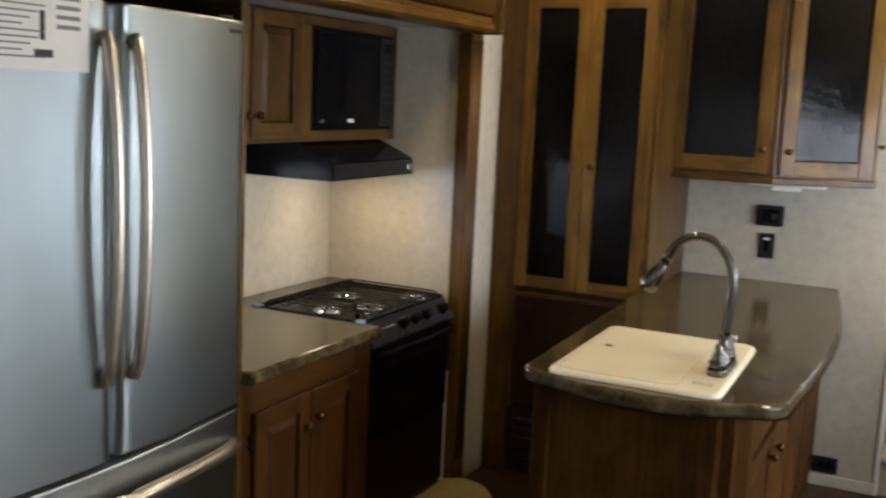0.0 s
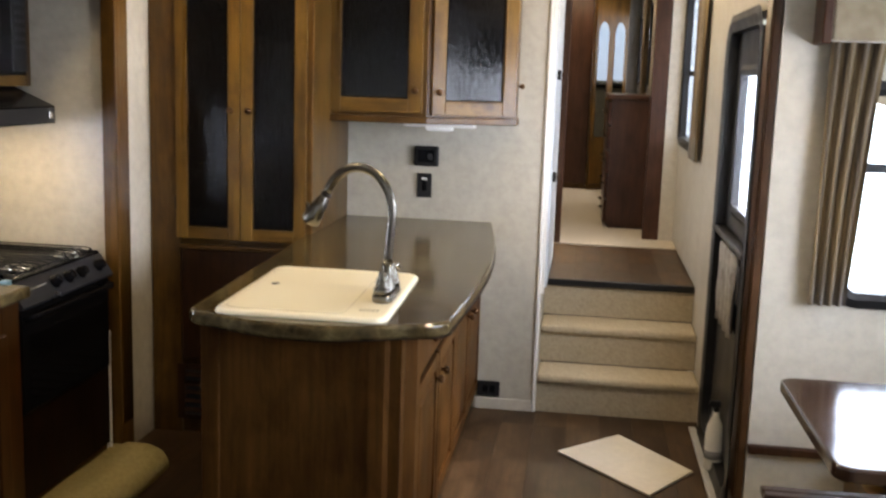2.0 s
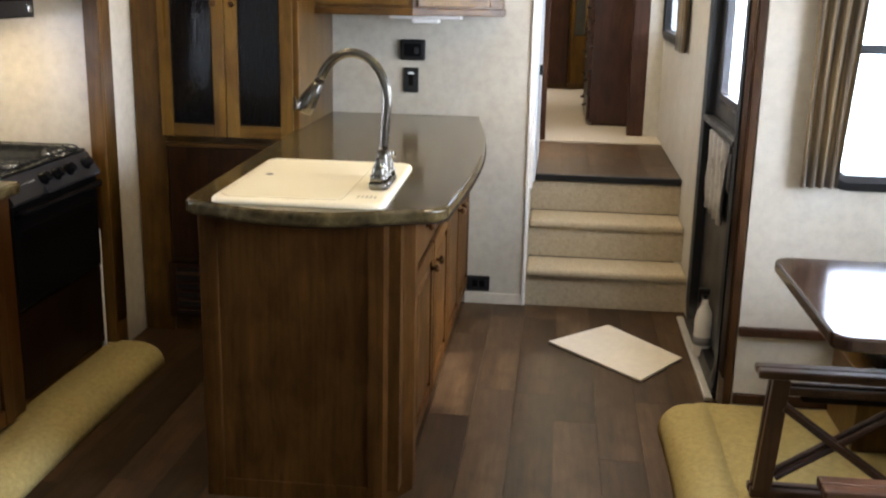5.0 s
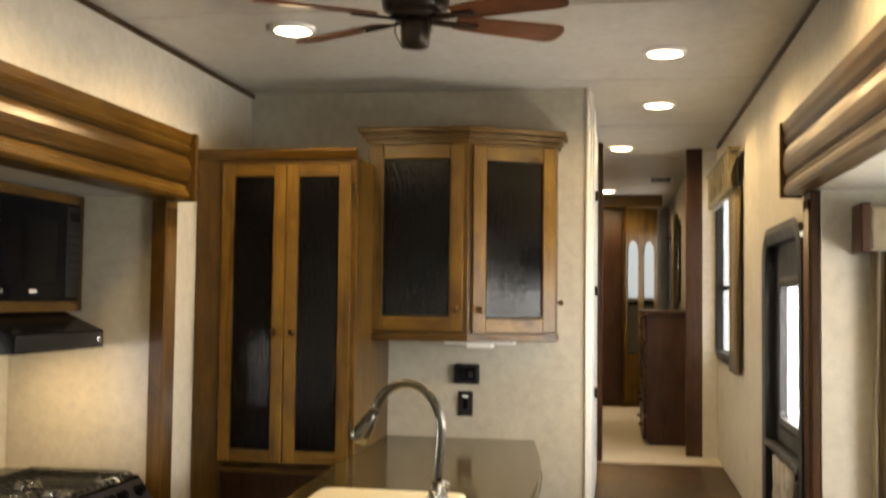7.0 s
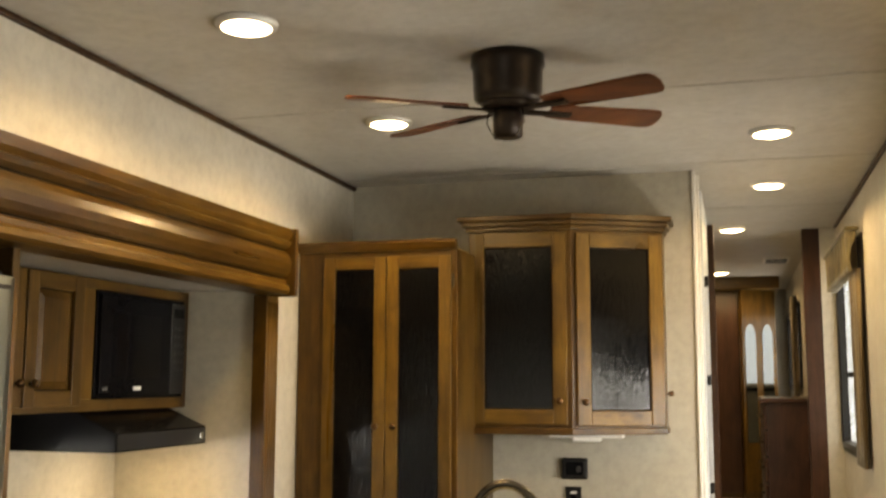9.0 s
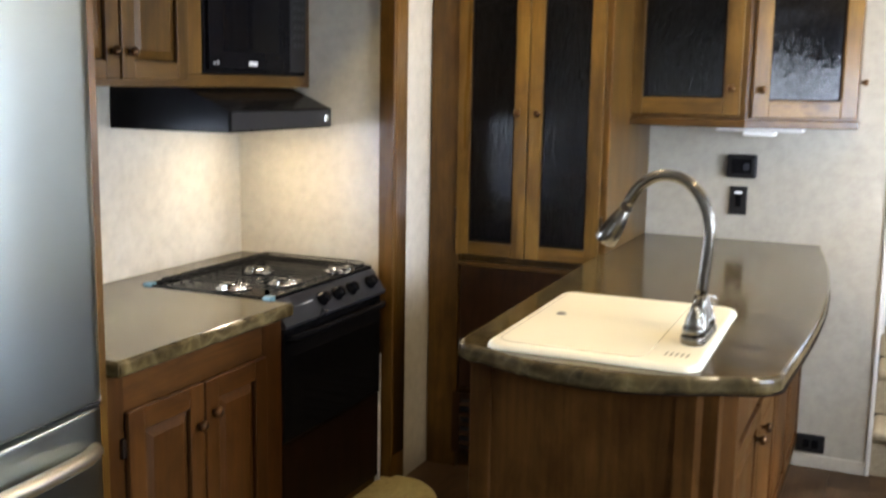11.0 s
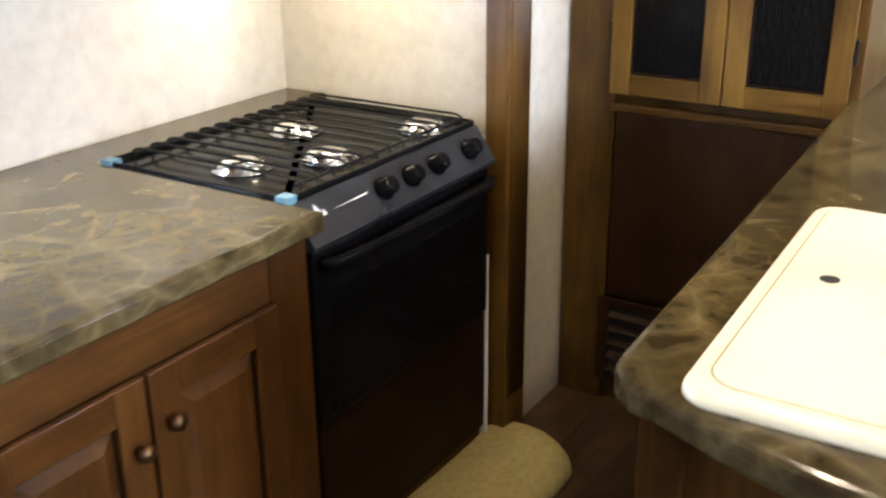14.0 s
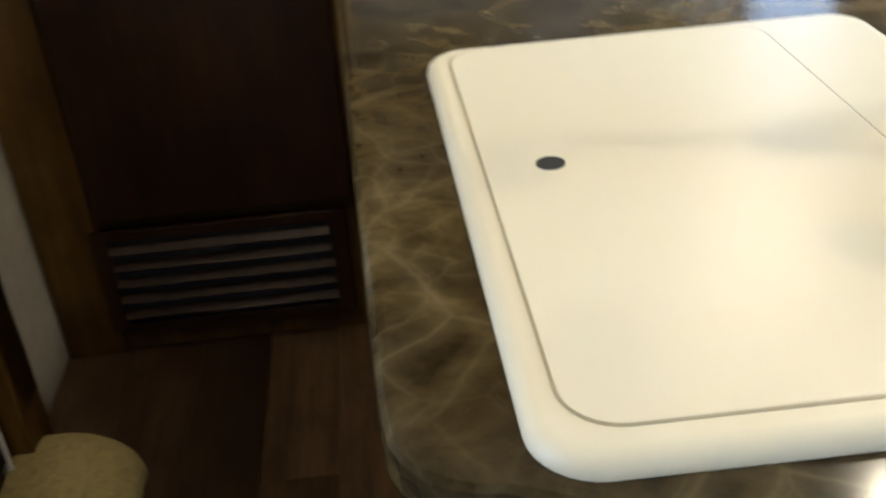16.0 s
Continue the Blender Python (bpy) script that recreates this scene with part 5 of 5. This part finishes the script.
part("top", box(0.355, 0.718, 6.97, 8.16, 1.475, 1.507, 0.006), M_MAHOG_Y, ds)
part("plinth", box(0.40, 0.716, 7.01, 8.12, ZU + 0.007, ZU + 0.03), M_MAHOG_Y, ds)
for i in range(5):
    z = ZU + 0.045 + 0.172 * i
    d = part("drawer", box(0.363, 0.385, 7.01, 8.12, z, z + 0.158, 0.006), M_MAHOG_Y, ds)
    for y in (7.28, 7.83):
        part("handle", tube([(0.364, y - 0.05, z + 0.08), (0.342, y - 0.04, z + 0.078), (0.338, y, z + 0.076), (0.342, y + 0.04, z + 0.078), (0.364, y + 0.05, z + 0.08)], 0.006, 8), M_NICKEL, d, "metal pull", True)

wr_ = thing("wardrobe", (0.3, 9.9, ZU + 0.006), "brown wooden wardrobe with arched mirror doors", "wardrobe")
part("body", box(-0.5, 0.235, 9.62, 10.3, ZU + 0.007, 2.46), M_WOOD, wr_)
part("angled_side", slab([(0.237, 9.55), (0.56, 9.78), (0.56, 10.3), (0.237, 10.3)], ZU + 0.007, 2.46), M_WOOD, wr_)
part("cornice", box(-0.52, 0.60, 9.50, 10.3, 2.461, ZC - 0.003, 0.01), M_WOOD_X, wr_)


def arched_mirror(parent, m, w):
    arch = [(0.04, 0.45), (w - 0.04, 0.45)]
    for i in range(13):
        t = math.pi * i / 12
        arch.append((w / 2 + (w / 2 - 0.04) * math.cos(t), 1.40 + 0.12 * math.sin(t)))
    bm = bmesh.new()
    a = [bm.verts.new((x, 0.021, z)) for x, z in arch]
    b = [bm.verts.new((x, 0.0255, z)) for x, z in arch]
    bm.faces.new(a)
    bm.faces.new(b[::-1])
    for k in range(len(a)):
        bm.faces.new((a[k], a[(k + 1) % len(a)], b[(k + 1) % len(a)], b[k]))
    bmesh.ops.recalc_face_normals(bm, faces=bm.faces)
    bmesh.ops.transform(bm, matrix=m, verts=bm.verts)
    part("mirror", bm, M_MIRROR, parent, "arched mirror glass")


for a, b in ((-0.46, 0.0), (0.02, 0.23)):
    part("door", box(a, b, 9.60, 9.62, ZU + 0.06, 2.42, 0.004), M_MAHOG, wr_)
ma = basis((0.239, 9.552, ZU + 0.06), (0.323, 0.23, 0), (0.23, -0.323, 0))
dm = part("door", box(0.01, 0.385, 0.001, 0.021, 0, 1.86, 0.004, ma), M_WOOD, wr_)
arched_mirror(dm, ma, 0.195)
arched_mirror(dm, ma @ pose(0.187, 0, 0), 0.195)
solid("bedroom_curtain", pleated(8.62, 8.85, 0.70, 1.50, 2.32, 0.05, 3, "y"), M_CURTAIN, "brown curtain beside the bedroom window", "curtain", smooth=True)
ev = thing("ceiling_vent", (0.52, 8.2, ZC - 0.012), "grey slotted air vent in the ceiling", "vent")
part("frame", box(0.43, 0.63, 8.05, 8.40, ZC - 0.010, ZC - 0.001, 0.003), M_WHITE, ev)
for i in range(5):
    part("slat", box(0.45, 0.61, 8.08 + 0.06 * i, 8.12 + 0.06 * i, ZC - 0.014, ZC - 0.0105, 0.001), M_GREY_PANEL, ev)


# ---- ceiling lamps and fan ----
def downlight(x, y, watts):
    l = thing("ceiling_downlight", (x, y, ZC - 0.02), "round white recessed ceiling lamp, lit warm", "ceiling lamp", "recessed ceiling lamps")
    ring = turned([(0.074, 0), (0.084, 0.004), (0.086, 0.012), (0.086, 0.0145), (0.072, 0.0145)], (x, y, ZC - 0.016), (0, 0, 1), 28)
    part("trim_ring", ring, M_WHITE, l, "", True)
    part("lens", turned([(0.008, 0), (0.052, 0.004), (0.072, 0.010)], (x, y, ZC - 0.025), (0, 0, 1), 24), M_LENS, l, "glowing warm lens", True)
    d = bpy.data.lights.new("downlight", "SPOT")
    d.energy, d.color, d.spot_size, d.spot_blend, d.shadow_soft_size = watts, WARM, radians(168), 0.4, 0.05
    o = new("downlight", d)
    o.location = (x, y, ZC - 0.05)


for x, y in ((-1.05, 2.18), (-1.02, 3.29), (0.485, 2.25)):
    downlight(x, y, 29)
for x, y in ((0.36, 3.81), (0.38, 4.92)):
    downlight(x, y, 25)
for x, y, w in ((0.20, 6.40, 32), (0.09, 9.05, 38)):
    downlight(x, y, w)

fan = thing("ceiling_fan", (-0.43, 2.58, ZC - 0.36), "dark bronze ceiling fan with four reddish wood blades, at rest", "ceiling fan")
FX, FY = -0.43, 2.66
part("canopy", turned([(0.085, 0), (0.100, 0.012), (0.103, 0.03), (0.105, 0.10), (0.112, 0.115), (0.110, 0.145)], (FX, FY, ZC - 0.1455), (0, 0, 1), 28), M_BRONZE, fan, "", True)
part("motor", turned([(0.050, 0), (0.075, 0.004), (0.085, 0.018)], (FX, FY, ZC - 0.163), (0, 0, 1), 28), M_BRONZE, fan, "", True)
part("hub_cap", turned([(0.036, 0), (0.044, 0.006), (0.046, 0.075), (0.040, 0.085)], (FX, FY, ZC - 0.248), (0, 0, 1), 24), M_BRONZE, fan, "", True)
part("pull_chain", tube([(FX - 0.05, FY - 0.03, ZC - 0.165), (FX - 0.056, FY - 0.035, ZC - 0.21), (FX - 0.03, FY - 0.04, ZC - 0.258), (FX + 0.03, FY - 0.04, ZC - 0.258), (FX + 0.056, FY - 0.035, ZC - 0.21), (FX + 0.05, FY - 0.03, ZC - 0.165)], 0.002, 6), M_NICKEL, fan, "bright pull chain", True)
for deg in (-20, 30, 150, 210):
    m = pose(FX, FY, ZC - 0.158, 0, 0, deg) @ pose(0, 0, 0, -12, 0, 0)
    part("blade_iron", box(0.03, 0.20, -0.014, 0.014, -0.012, -0.004, 0.003, m), M_BRONZE, fan)
    bl = slab([(0.13, -0.036), (0.18, -0.044), (0.45, -0.056), (0.475, -0.050), (0.485, -0.034), (0.490, 0.0), (0.485, 0.034), (0.475, 0.050), (0.45, 0.056), (0.18, 0.044), (0.13, 0.036)], -0.004, 0.004, 0.002, 2)
    bmesh.ops.transform(bl, matrix=m, verts=bl.verts)
    part("blade", bl, M_BLADE, fan, "reddish brown wooden blade")

# ---- floor planks, last ----


def lay_planks(parent, x0, x1, y0, y1, z, width, length):
    """Planks that run along y, each row started at its own offset; alike planks share one mesh."""
    cache = {}
    off = base_of(parent)
    rng = random.Random(7)
    x = x0
    while x < x1 - 0.01:
        w = min(width, x1 - x)
        y = y0 - rng.random() * length * 0.8
        while y < y1:
            a, b = max(y, y0), min(y + length, y1)
            y += length
            if b - a < 0.03:
                continue
            key = (round(w, 3), round(b - a, 3))
            if key not in cache:
                bm = box(-w / 2 + 0.0004, w / 2 - 0.0004, -(b - a) / 2 + 0.0004, (b - a) / 2 - 0.0004, -0.006, 0.0)
                me = bpy.data.meshes.new("plank")
                bm.to_mesh(me)
                bm.free()
                me.materials.append(M_PLANK)
                cache[key] = me
            ob = new("plank", cache[key])
            ob.parent = parent
            ob.location = Vector((x + w / 2, (a + b) / 2, z)) - off
        x += w


lay_planks(floor, XL, XR, -3.0, YB + 0.012, 0.0, 0.152, 0.92)
lay_planks(bpy.data.objects["floor_corridor"], 0.047, XR - 0.001, 5.045, 6.195, ZU, 0.152, 0.60)
